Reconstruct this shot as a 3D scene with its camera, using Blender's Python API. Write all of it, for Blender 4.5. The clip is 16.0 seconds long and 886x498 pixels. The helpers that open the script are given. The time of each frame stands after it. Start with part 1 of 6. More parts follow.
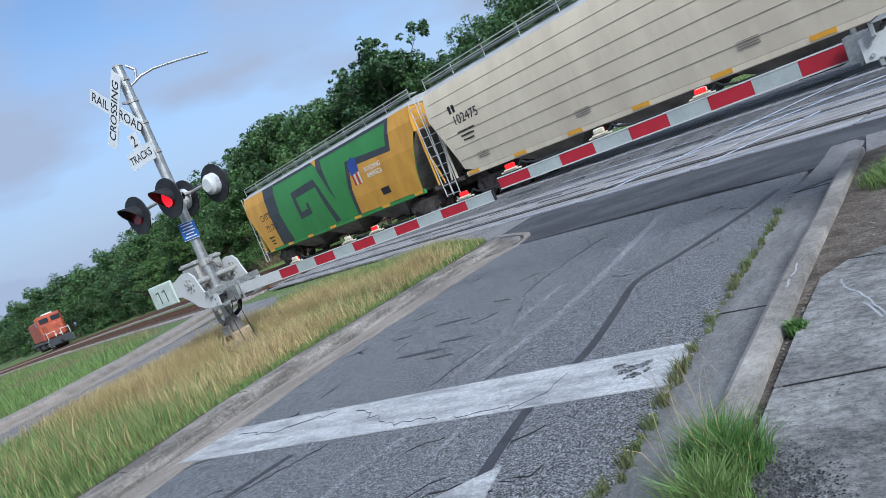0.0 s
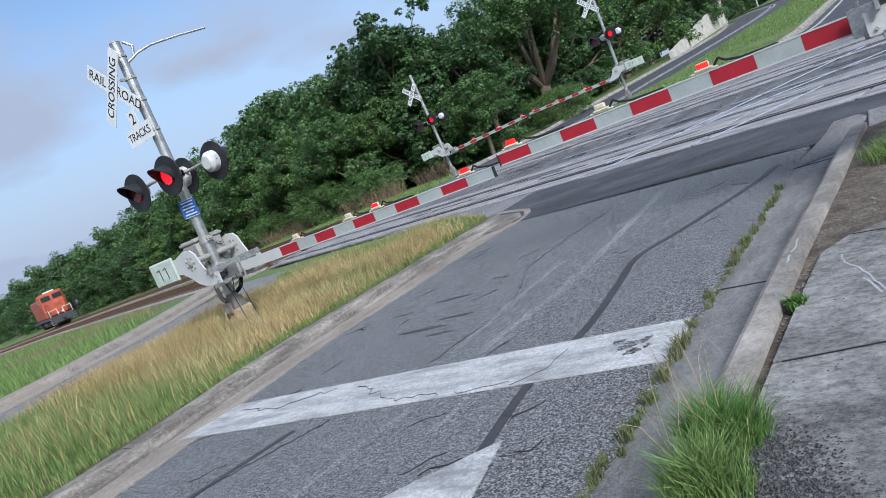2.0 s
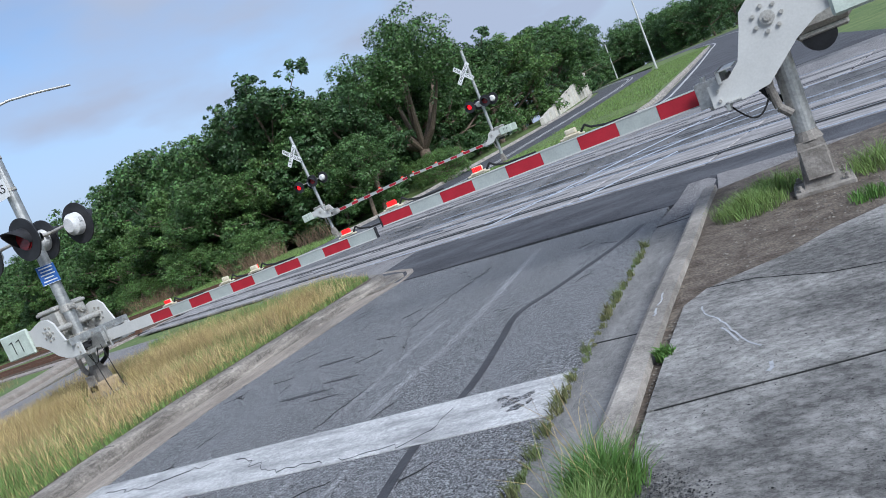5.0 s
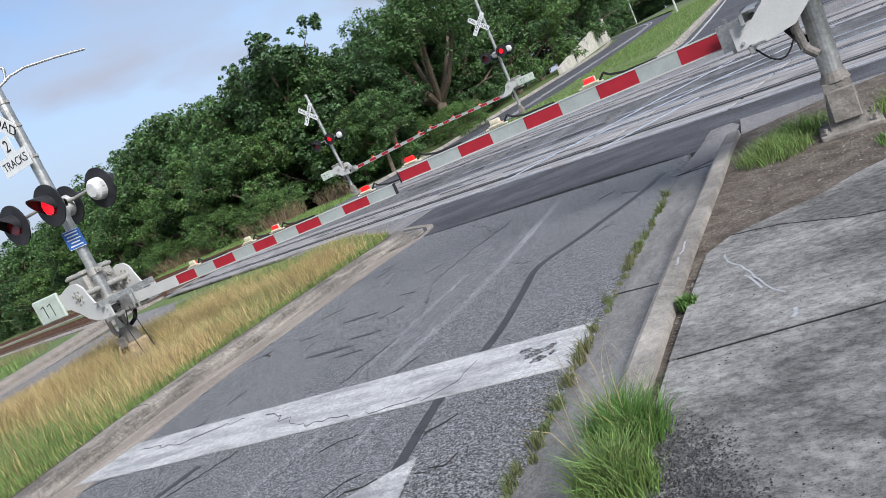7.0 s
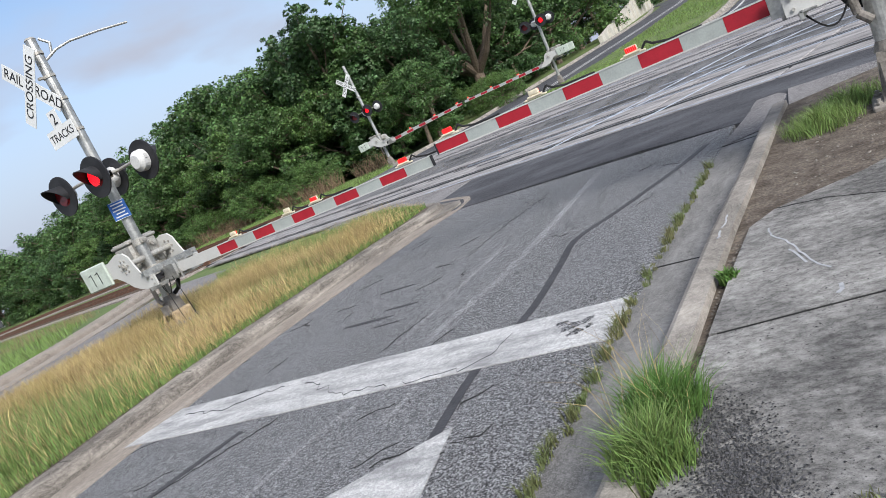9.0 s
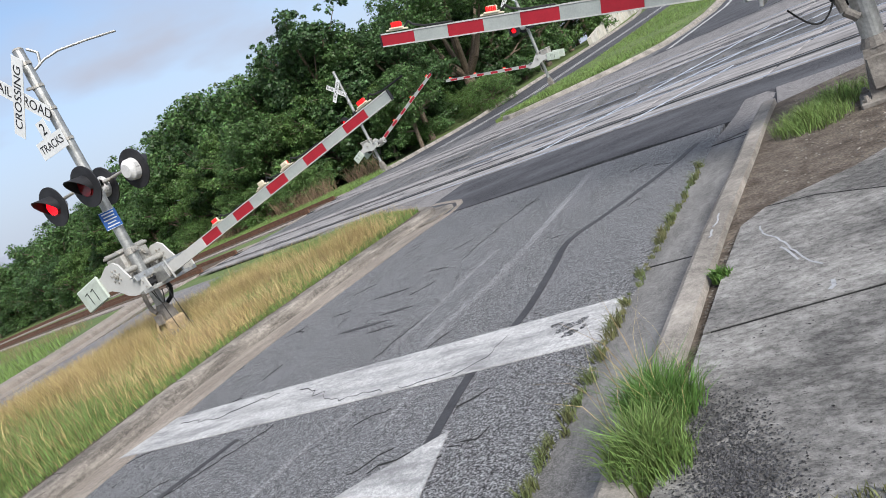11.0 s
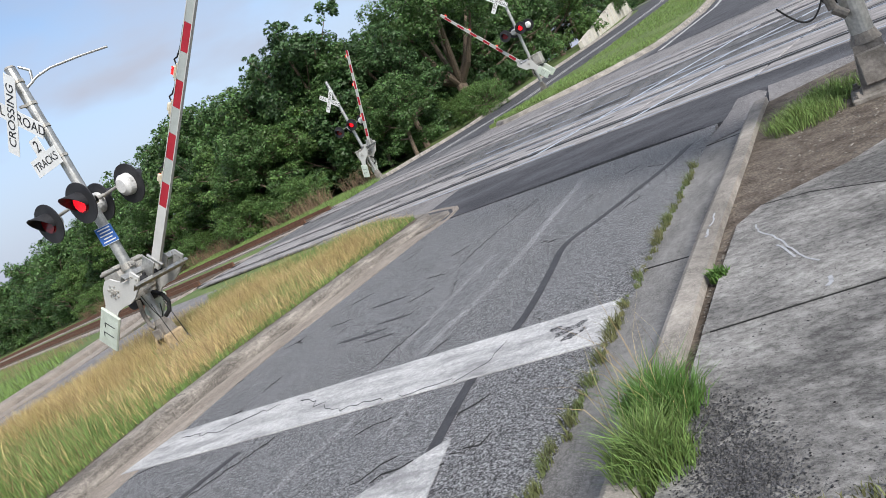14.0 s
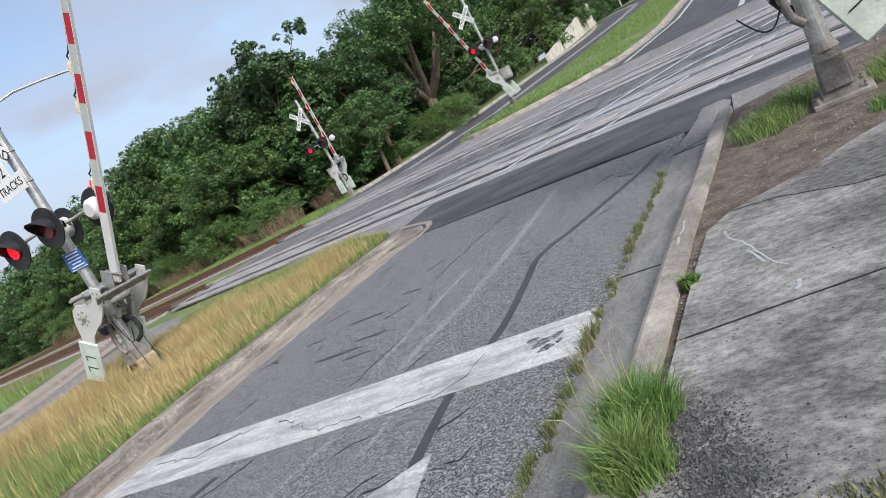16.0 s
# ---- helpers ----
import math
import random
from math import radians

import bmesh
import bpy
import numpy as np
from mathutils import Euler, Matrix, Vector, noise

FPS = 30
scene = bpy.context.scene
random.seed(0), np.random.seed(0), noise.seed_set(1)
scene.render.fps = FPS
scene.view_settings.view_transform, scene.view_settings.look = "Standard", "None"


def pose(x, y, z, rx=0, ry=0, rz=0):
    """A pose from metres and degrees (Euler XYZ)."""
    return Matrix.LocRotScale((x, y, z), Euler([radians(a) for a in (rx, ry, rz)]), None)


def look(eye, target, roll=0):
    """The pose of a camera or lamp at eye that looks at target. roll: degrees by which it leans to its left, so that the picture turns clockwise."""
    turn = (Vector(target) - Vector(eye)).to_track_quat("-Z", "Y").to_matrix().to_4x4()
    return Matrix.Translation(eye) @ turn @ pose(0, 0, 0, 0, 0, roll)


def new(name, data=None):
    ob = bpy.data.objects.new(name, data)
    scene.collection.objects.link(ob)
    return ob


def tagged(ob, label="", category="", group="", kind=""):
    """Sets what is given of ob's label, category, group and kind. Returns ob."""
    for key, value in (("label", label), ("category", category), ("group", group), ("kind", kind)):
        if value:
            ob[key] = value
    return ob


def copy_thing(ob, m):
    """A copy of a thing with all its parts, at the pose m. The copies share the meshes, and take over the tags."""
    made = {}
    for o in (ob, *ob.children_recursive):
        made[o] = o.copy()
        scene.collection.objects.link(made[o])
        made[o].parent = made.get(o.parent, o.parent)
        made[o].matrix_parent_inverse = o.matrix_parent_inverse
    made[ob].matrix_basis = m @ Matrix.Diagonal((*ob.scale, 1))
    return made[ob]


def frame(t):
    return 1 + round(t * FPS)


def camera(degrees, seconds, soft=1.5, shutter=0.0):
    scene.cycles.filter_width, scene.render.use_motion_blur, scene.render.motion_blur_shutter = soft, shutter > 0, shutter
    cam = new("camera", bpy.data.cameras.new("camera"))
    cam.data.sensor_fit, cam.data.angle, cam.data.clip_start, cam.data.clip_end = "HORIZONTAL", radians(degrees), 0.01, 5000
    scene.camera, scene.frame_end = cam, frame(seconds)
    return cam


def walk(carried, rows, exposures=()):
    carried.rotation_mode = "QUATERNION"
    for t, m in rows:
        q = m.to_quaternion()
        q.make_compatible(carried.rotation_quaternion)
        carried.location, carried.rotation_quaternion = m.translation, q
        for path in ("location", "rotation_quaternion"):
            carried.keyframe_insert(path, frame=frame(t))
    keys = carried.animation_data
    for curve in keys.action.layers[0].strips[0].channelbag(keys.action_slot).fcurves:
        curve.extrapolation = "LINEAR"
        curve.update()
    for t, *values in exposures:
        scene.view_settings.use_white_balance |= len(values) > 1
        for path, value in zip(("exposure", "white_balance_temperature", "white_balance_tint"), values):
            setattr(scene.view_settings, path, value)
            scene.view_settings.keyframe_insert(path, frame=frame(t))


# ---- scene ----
EYE = 1.45
cam = camera(63.6, 16.0, soft=0.5)
walk(cam, [
    (0.0, pose(0, 0, EYE, 83.88, 22.41, 35.34)),
    (0.5, pose(0, 0, EYE, 83.23, 22.76, 35.11)),
    (1.0, pose(0, 0, EYE, 82.72, 22.92, 35.20)),
    (1.5, pose(0, 0, EYE, 82.27, 22.84, 35.24)),
    (2.0, pose(0, 0, EYE, 82.03, 22.60, 35.35)),
    (2.5, pose(0, 0, EYE, 82.01, 22.36, 35.47)),
    (3.0, pose(0, 0, EYE, 82.82, 22.39, 36.18)),
    (3.5, pose(0, 0, EYE, 83.81, 22.46, 37.00)),
    (4.0, pose(0, 0, EYE, 83.65, 21.94, 35.14)),
    (4.5, pose(0, 0, EYE, 83.13, 22.21, 28.31)),
    (4.7, pose(0, 0, EYE, 83.11, 22.40, 25.14)),
    (7.0, pose(0, 0, EYE, 79.93, 24.18, 26.63)),
    (7.5, pose(0, 0, EYE, 78.57, 24.66, 26.99)),
    (8.0, pose(0, 0, EYE, 78.15, 24.31, 28.30)),
    (8.5, pose(0, 0, EYE, 78.37, 24.47, 29.81)),
    (9.0, pose(0, 0, EYE, 79.03, 24.41, 29.88)),
    (11.3, pose(0, 0, EYE, 78.97, 25.41, 29.10)),
    (11.5, pose(0, 0, EYE, 78.90, 25.45, 29.51)),
    (12.0, pose(0, 0, EYE, 78.71, 25.49, 30.82)),
    (12.5, pose(0, 0, EYE, 79.09, 25.40, 31.37)),
    (13.0, pose(0, 0, EYE, 79.69, 25.94, 30.55)),
    (13.5, pose(0, 0, EYE, 79.57, 26.50, 29.19)),
    (14.0, pose(0, 0, EYE, 79.28, 26.76, 28.51)),
    (14.5, pose(0, 0, EYE, 79.59, 26.72, 28.49)),
    (15.0, pose(0, 0, EYE, 79.77, 26.92, 27.88)),
    (15.5, pose(0, 0, EYE, 79.41, 27.39, 26.81)),
    (16.0, pose(0, 0, EYE, 79.26, 28.05, 25.89)),
], exposures=[(0.0, 1.34, 5420, 7), (1.5, 1.42, 5680, 8), (4.5, 1.42, 5620, 8), (7.0, 1.54, 6080, 10), (12.5, 1.60, 6330, 10), (16.0, 1.60, 6330, 10)])

# ---- light ----
world = bpy.data.worlds.new("sky")
scene.world = world
world.use_nodes = True
SUN_ELEV, SUN_TURN = 38.0, 125.0


def build_sky():
    nt = world.node_tree
    nt.nodes.clear()
    out = nt.nodes.new("ShaderNodeOutputWorld")
    bg = nt.nodes.new("ShaderNodeBackground")
    sky = nt.nodes.new("ShaderNodeTexSky")
    sky.sky_type, sky.sun_disc = "NISHITA", False
    sky.sun_elevation, sky.sun_rotation = radians(SUN_ELEV), radians(SUN_TURN)
    sky.air_density, sky.dust_density, sky.ozone_density = 1.0, 0.7, 1.0
    tc = nt.nodes.new("ShaderNodeTexCoord")
    mp = nt.nodes.new("ShaderNodeMapping")
    mp.inputs["Scale"].default_value = (1.0, 1.0, 2.6)
    n1 = nt.nodes.new("ShaderNodeTexNoise")
    n1.inputs["Scale"].default_value, n1.inputs["Detail"].default_value = 2.3, 5.0
    n1.inputs["Roughness"].default_value = 0.5
    ramp = nt.nodes.new("ShaderNodeValToRGB")
    ramp.color_ramp.elements[0].position, ramp.color_ramp.elements[1].position = 0.33, 0.56
    mix = nt.nodes.new("ShaderNodeMix")
    mix.data_type = "RGBA"
    mix.inputs["B"].default_value = (1.98, 2.14, 2.55, 1)
    nt.links.new(tc.outputs["Generated"], mp.inputs["Vector"])
    nt.links.new(mp.outputs[0], n1.inputs["Vector"])
    nt.links.new(n1.outputs["Fac"], ramp.inputs["Fac"])
    sep = nt.nodes.new("ShaderNodeSeparateXYZ")
    haze = nt.nodes.new("ShaderNodeMapRange")
    haze.interpolation_type = "SMOOTHSTEP"
    haze.inputs["From Min"].default_value, haze.inputs["From Max"].default_value = 0.02, 0.34
    haze.inputs["To Min"].default_value, haze.inputs["To Max"].default_value = 1.0, 0.0
    both = nt.nodes.new("ShaderNodeMath")
    both.operation = "MAXIMUM"
    nt.links.new(tc.outputs["Generated"], sep.inputs[0])
    nt.links.new(sep.outputs["Z"], haze.inputs["Value"])
    nt.links.new(ramp.outputs["Color"], both.inputs[0])
    nt.links.new(haze.outputs["Result"], both.inputs[1])
    nt.links.new(both.outputs[0], mix.inputs["Factor"])
    tone = nt.nodes.new("ShaderNodeHueSaturation")
    tone.inputs["Saturation"].default_value, tone.inputs["Value"].default_value = 0.95, 0.66
    nt.links.new(sky.outputs["Color"], tone.inputs["Color"])
    nt.links.new(tone.outputs["Color"], mix.inputs["A"])
    nt.links.new(mix.outputs["Result"], bg.inputs["Color"])
    bg.inputs["Strength"].default_value = 0.09
    nt.links.new(bg.outputs[0], out.inputs[0])


build_sky()
sun = new("sun", bpy.data.lights.new("sun", "SUN"))
sun.data.energy, sun.data.angle, sun.data.color = 1.9, radians(25), (1.0, 0.95, 0.89)
se, st = radians(SUN_ELEV), radians(SUN_TURN)
sun_from = Vector((math.sin(st) * math.cos(se), math.cos(st) * math.cos(se), math.sin(se)))
sun.matrix_world = look(sun_from * 50, (0, 0, 0))


# ---- materials ----
def mat(name, col, rough=0.7, metal=0.0, var=0.15, scale=3.0, bump=0.0, bscale=60.0, col2=None, island=0.0, spec=0.4,
        emit=None, strength=0.0, streak=None, translucent=0.0):
    """A node material: base colour, mottling at two scales, bump; island: change of value from piece to piece."""
    m = bpy.data.materials.new(name)
    m.use_nodes = True
    nt = m.node_tree
    b = nt.nodes["Principled BSDF"]
    b.inputs["Roughness"].default_value, b.inputs["Metallic"].default_value = rough, metal
    b.inputs["Specular IOR Level"].default_value = spec
    tc = nt.nodes.new("ShaderNodeTexCoord")
    vec = tc.outputs["Object"]
    if streak:
        mp = nt.nodes.new("ShaderNodeMapping")
        mp.inputs["Scale"].default_value = streak
        nt.links.new(vec, mp.inputs["Vector"])
        vec = mp.outputs[0]
    n1 = nt.nodes.new("ShaderNodeTexNoise")
    n1.inputs["Scale"].default_value, n1.inputs["Detail"].default_value = scale, 6.0
    n1.inputs["Roughness"].default_value = 0.65
    nt.links.new(vec, n1.inputs["Vector"])
    mix = nt.nodes.new("ShaderNodeMix")
    mix.data_type = "RGBA"
    c2 = col2 or tuple(max(0.0, c * (1 - 2.2 * var)) for c in col)
    mix.inputs["A"].default_value, mix.inputs["B"].default_value = (*c2, 1), (*col, 1)
    r = nt.nodes.new("ShaderNodeMapRange")
    r.inputs["From Min"].default_value, r.inputs["From Max"].default_value = 0.34, 0.62
    nt.links.new(n1.outputs["Fac"], r.inputs["Value"])
    nt.links.new(r.outputs["Result"], mix.inputs["Factor"])
    last = mix.outputs["Result"]
    n2 = nt.nodes.new("ShaderNodeTexNoise")
    n2.inputs["Scale"].default_value, n2.inputs["Detail"].default_value = bscale, 3.0
    nt.links.new(tc.outputs["Object"], n2.inputs["Vector"])
    hsv = nt.nodes.new("ShaderNodeHueSaturation")
    val = nt.nodes.new("ShaderNodeMapRange")
    val.inputs["From Min"].default_value, val.inputs["From Max"].default_value = 0.3, 0.7
    val.inputs["To Min"].default_value, val.inputs["To Max"].default_value = 1 - var, 1 + var
    nt.links.new(n2.outputs["Fac"], val.inputs["Value"])
    v = val.outputs["Result"]
    if island:
        geo = nt.nodes.new("ShaderNodeNewGeometry")
        iv = nt.nodes.new("ShaderNodeMapRange")
        iv.inputs["To Min"].default_value, iv.inputs["To Max"].default_value = 1 - island, 1 + island
        nt.links.new(geo.outputs["Random Per Island"], iv.inputs["Value"])
        mul = nt.nodes.new("ShaderNodeMath")
        mul.operation = "MULTIPLY"
        nt.links.new(v, mul.inputs[0])
        nt.links.new(iv.outputs["Result"], mul.inputs[1])
        v = mul.outputs[0]
        hu = nt.nodes.new("ShaderNodeMapRange")
        hu.inputs["To Min"].default_value, hu.inputs["To Max"].default_value = 0.5 - 0.03 * island, 0.5 + 0.03 * island
        nt.links.new(geo.outputs["Random Per Island"], hu.inputs["Value"])
        nt.links.new(hu.outputs["Result"], hsv.inputs["Hue"])
    nt.links.new(last, hsv.inputs["Color"])
    nt.links.new(v, hsv.inputs["Value"])
    nt.links.new(hsv.outputs["Color"], b.inputs["Base Color"])
    if bump:
        bp = nt.nodes.new("ShaderNodeBump")
        bp.inputs["Strength"].default_value, bp.inputs["Distance"].default_value = bump, 0.02
        nt.links.new(n2.outputs["Fac"], bp.inputs["Height"])
        nt.links.new(bp.outputs[0], b.inputs["Normal"])
    if emit:
        b.inputs["Emission Color"].default_value, b.inputs["Emission Strength"].default_value = (*emit, 1), strength
    if translucent:
        tr = nt.nodes.new("ShaderNodeBsdfTranslucent")
        nt.links.new(hsv.outputs["Color"], tr.inputs["Color"])
        ms = nt.nodes.new("ShaderNodeMixShader")
        ms.inputs[0].default_value = translucent
        nt.links.new(b.outputs[0], ms.inputs[1])
        nt.links.new(tr.outputs[0], ms.inputs[2])
        nt.links.new(ms.outputs[0], nt.nodes["Material Output"].inputs["Surface"])
    return m


def chip_material(name, dark, light, size=130.0, wear=(0.5, 0.5, 0.5), worn=0.35, crack=True, grain=(1.3, 0.28, 1.0), rise=0.7, freq=1.1, mottle=0.22):
    """Chip-seal asphalt: small stones in binder, wheel-worn patches along the lane, fine cracks."""
    m = bpy.data.materials.new(name)
    m.use_nodes = True
    nt = m.node_tree
    b = nt.nodes["Principled BSDF"]
    b.inputs["Roughness"].default_value = 0.85
    b.inputs["Specular IOR Level"].default_value = 0.3
    tc = nt.nodes.new("ShaderNodeTexCoord")
    vo = nt.nodes.new("ShaderNodeTexVoronoi")
    vo.inputs["Scale"].default_value = size
    nt.links.new(tc.outputs["Object"], vo.inputs["Vector"])
    sep = nt.nodes.new("ShaderNodeSeparateColor")
    nt.links.new(vo.outputs["Color"], sep.inputs[0])
    big = nt.nodes.new("ShaderNodeTexNoise")
    mp = nt.nodes.new("ShaderNodeMapping")
    mp.inputs["Scale"].default_value = grain
    nt.links.new(tc.outputs["Object"], mp.inputs["Vector"])
    nt.links.new(mp.outputs[0], big.inputs["Vector"])
    big.inputs["Scale"].default_value, big.inputs["Detail"].default_value = freq, 8.0
    big.inputs["Roughness"].default_value = 0.65
    mixc = nt.nodes.new("ShaderNodeMix")
    mixc.data_type = "RGBA"
    mixc.inputs["A"].default_value, mixc.inputs["B"].default_value = (*dark, 1), (*light, 1)
    pw = nt.nodes.new("ShaderNodeMath")
    pw.operation = "POWER"
    pw.inputs[1].default_value = 1.6
    nt.links.new(sep.outputs[0], pw.inputs[0])
    nt.links.new(pw.outputs[0], mixc.inputs["Factor"])
    mixw = nt.nodes.new("ShaderNodeMix")
    mixw.data_type = "RGBA"
    mixw.inputs["B"].default_value = (*wear, 1)
    rr = nt.nodes.new("ShaderNodeMapRange")
    rr.inputs["From Min"].default_value, rr.inputs["From Max"].default_value = 0.42, 0.7
    rr.inputs["To Max"].default_value = worn
    nt.links.new(big.outputs["Fac"], rr.inputs["Value"])
    nt.links.new(rr.outputs["Result"], mixw.inputs["Factor"])
    nt.links.new(mixc.outputs["Result"], mixw.inputs["A"])
    mid = nt.nodes.new("ShaderNodeTexNoise")
    mid.inputs["Scale"].default_value, mid.inputs["Detail"].default_value, mid.inputs["Roughness"].default_value = 26.0, 9.0, 0.85
    nt.links.new(tc.outputs["Object"], mid.inputs["Vector"])
    mr = nt.nodes.new("ShaderNodeMapRange")
    mr.inputs["From Min"].default_value, mr.inputs["From Max"].default_value = 0.38, 0.62
    mr.inputs["To Min"].default_value, mr.inputs["To Max"].default_value = 1.0 - mottle, 1.0 + mottle
    nt.links.new(mid.outputs["Fac"], mr.inputs["Value"])
    hv = nt.nodes.new("ShaderNodeHueSaturation")
    nt.links.new(mr.outputs["Result"], hv.inputs["Value"])
    nt.links.new(mixw.outputs["Result"], hv.inputs["Color"])
    last = hv.outputs["Color"]
    if crack:
        cw = nt.nodes.new("ShaderNodeTexVoronoi")
        cw.feature = "DISTANCE_TO_EDGE"
        cw.inputs["Scale"].default_value = 1.1
        wob = nt.nodes.new("ShaderNodeTexNoise")
        wob.inputs["Scale"].default_value, wob.inputs["Detail"].default_value = 4.0, 6.0
        nt.links.new(tc.outputs["Object"], wob.inputs["Vector"])
        add = nt.nodes.new("ShaderNodeMix")
        add.data_type = "RGBA"
        add.blend_type = "ADD"
        add.inputs["Factor"].default_value = 0.55
        nt.links.new(tc.outputs["Object"], add.inputs["A"])
        nt.links.new(wob.outputs["Color"], add.inputs["B"])
        nt.links.new(add.outputs["Result"], cw.inputs["Vector"])
        cr = nt.nodes.new("ShaderNodeMapRange")
        cr.inputs["From Min"].default_value, cr.inputs["From Max"].default_value = 0.002, 0.007
        cr.inputs["To Min"].default_value, cr.inputs["To Max"].default_value = 0.55, 0.0
        nt.links.new(cw.outputs["Distance"], cr.inputs["Value"])
        gate = nt.nodes.new("ShaderNodeMath")
        gate.operation = "MULTIPLY"
        gm = nt.nodes.new("ShaderNodeMapRange")
        gm.inputs["From Min"].default_value, gm.inputs["From Max"].default_value = 0.45, 0.55
        nt.links.new(wob.outputs["Fac"], gm.inputs["Value"])
        nt.links.new(cr.outputs["Result"], gate.inputs[0])
        nt.links.new(gm.outputs["Result"], gate.inputs[1])
        mk = nt.nodes.new("ShaderNodeMix")
        mk.data_type = "RGBA"
        mk.inputs["B"].default_value = (0.025, 0.025, 0.027, 1)
        nt.links.new(last, mk.inputs["A"])
        nt.links.new(gate.outputs[0], mk.inputs["Factor"])
        last = mk.outputs["Result"]
    nt.links.new(last, b.inputs["Base Color"])
    bp = nt.nodes.new("ShaderNodeBump")
    bp.inputs["Strength"].default_value, bp.inputs["Distance"].default_value = rise, 0.012
    nt.links.new(vo.outputs["Distance"], bp.inputs["Height"])
    bp.invert = True
    nt.links.new(bp.outputs[0], b.inputs["Normal"])
    return m


def slab_material(name):
    """Old broom-finished concrete: broad stains, streaky mottling, dark pits."""
    m = bpy.data.materials.new(name)
    m.use_nodes = True
    nt = m.node_tree
    b = nt.nodes["Principled BSDF"]
    b.inputs["Roughness"].default_value, b.inputs["Specular IOR Level"].default_value = 0.9, 0.3
    tc = nt.nodes.new("ShaderNodeTexCoord")

    def cloud(scale, stretch, detail, rough, lo, hi):
        mp = nt.nodes.new("ShaderNodeMapping")
        mp.inputs["Scale"].default_value, mp.inputs["Rotation"].default_value = stretch, (0, 0, radians(-12))
        n = nt.nodes.new("ShaderNodeTexNoise")
        n.inputs["Scale"].default_value, n.inputs["Detail"].default_value, n.inputs["Roughness"].default_value = scale, detail, rough
        r = nt.nodes.new("ShaderNodeMapRange")
        r.inputs["From Min"].default_value, r.inputs["From Max"].default_value = lo, hi
        nt.links.new(tc.outputs["Object"], mp.inputs["Vector"])
        nt.links.new(mp.outputs[0], n.inputs["Vector"])
        nt.links.new(n.outputs["Fac"], r.inputs["Value"])
        return r.outputs["Result"]

    def blend(a, c, f):
        x = nt.nodes.new("ShaderNodeMix")
        x.data_type = "RGBA"
        for key, v in (("A", a), ("B", c)):
            if isinstance(v, tuple):
                x.inputs[key].default_value = (*v, 1)
            else:
                nt.links.new(v, x.inputs[key])
        nt.links.new(f, x.inputs["Factor"])
        return x.outputs["Result"]
    stain = cloud(1.3, (1, 1.4, 1), 5, 0.6, 0.40, 0.60)
    streak = cloud(15.0, (1, 1.5, 1), 13, 0.88, 0.41, 0.59)
    dark = blend((0.042, 0.041, 0.04), (0.20, 0.195, 0.187), streak)
    pale = blend((0.15, 0.145, 0.138), (0.42, 0.41, 0.39), streak)
    col = blend(dark, pale, stain)
    pits = cloud(95.0, (1, 1, 1), 4, 0.7, 0.60, 0.66)
    col = blend(col, (0.05, 0.048, 0.045), pits)
    nt.links.new(col, b.inputs["Base Color"])
    bp = nt.nodes.new("ShaderNodeBump")
    bp.inputs["Strength"].default_value, bp.inputs["Distance"].default_value = 0.5, 0.01
    nt.links.new(streak, bp.inputs["Height"])
    nt.links.new(bp.outputs[0], b.inputs["Normal"])
    return m


M_WALK = slab_material("sidewalk_concrete")
M_CHIP = chip_material("chip_seal", (0.016, 0.016, 0.018), (0.50, 0.505, 0.515), 145.0, (0.24, 0.243, 0.255), 0.45, False, rise=1.0, mottle=0.33)
M_PALE = chip_material("pale_worn_chips", (0.05, 0.05, 0.053), (0.56, 0.56, 0.57), 150.0, (0.33, 0.333, 0.345), 0.5, False, mottle=0.4)
M_NEWASPH = chip_material("dark_asphalt", (0.03, 0.03, 0.034), (0.095, 0.096, 0.105), 160.0, (0.13, 0.132, 0.145), 0.8, False, (0.5, 1.2, 1.0), 0.5, 1.4)
M_OLDASPH = chip_material("weathered_asphalt", (0.11, 0.105, 0.105), (0.33, 0.315, 0.31), 120.0, (0.31, 0.295, 0.29), 0.6, mottle=0.3)
M_MIDASPH = chip_material("grey_asphalt", (0.06, 0.06, 0.063), (0.20, 0.199, 0.20), 140.0, (0.28, 0.275, 0.275), 0.75)
M_SEAL = mat("crack_sealant", (0.055, 0.055, 0.06), 0.6, var=0.2, scale=6, bump=0.2)
M_CONC = chip_material("kerb_concrete", (0.13, 0.12, 0.105), (0.31, 0.285, 0.255), 260.0, (0.46, 0.42, 0.37), 0.9, False, (1.0, 1.0, 1.0), 0.35, 2.0)
M_OLDKERB = chip_material("stained_kerb_concrete", (0.08, 0.07, 0.06), (0.27, 0.245, 0.215), 200.0, (0.44, 0.40, 0.35), 0.8, False, (1.0, 0.5, 5.0), 0.6, 3.0, 0.4)
M_TANPAN = chip_material("tan_gutter_concrete", (0.17, 0.145, 0.12), (0.40, 0.35, 0.30), 200.0, (0.46, 0.405, 0.345), 0.7, False, (2.0, 0.5, 1.0), 0.5, 2.0, 0.3)
M_PAN = chip_material("grey_gutter_concrete", (0.09, 0.088, 0.085), (0.235, 0.23, 0.225), 220.0, (0.31, 0.305, 0.295), 0.8, False, (1.6, 0.5, 1.0), 0.4, 2.2, 0.25)
M_FOOT = mat("weathered_cast_iron", (0.25, 0.23, 0.205), 0.75, 0.1, var=0.2, scale=7, bump=0.25, bscale=50, col2=(0.14, 0.125, 0.108))
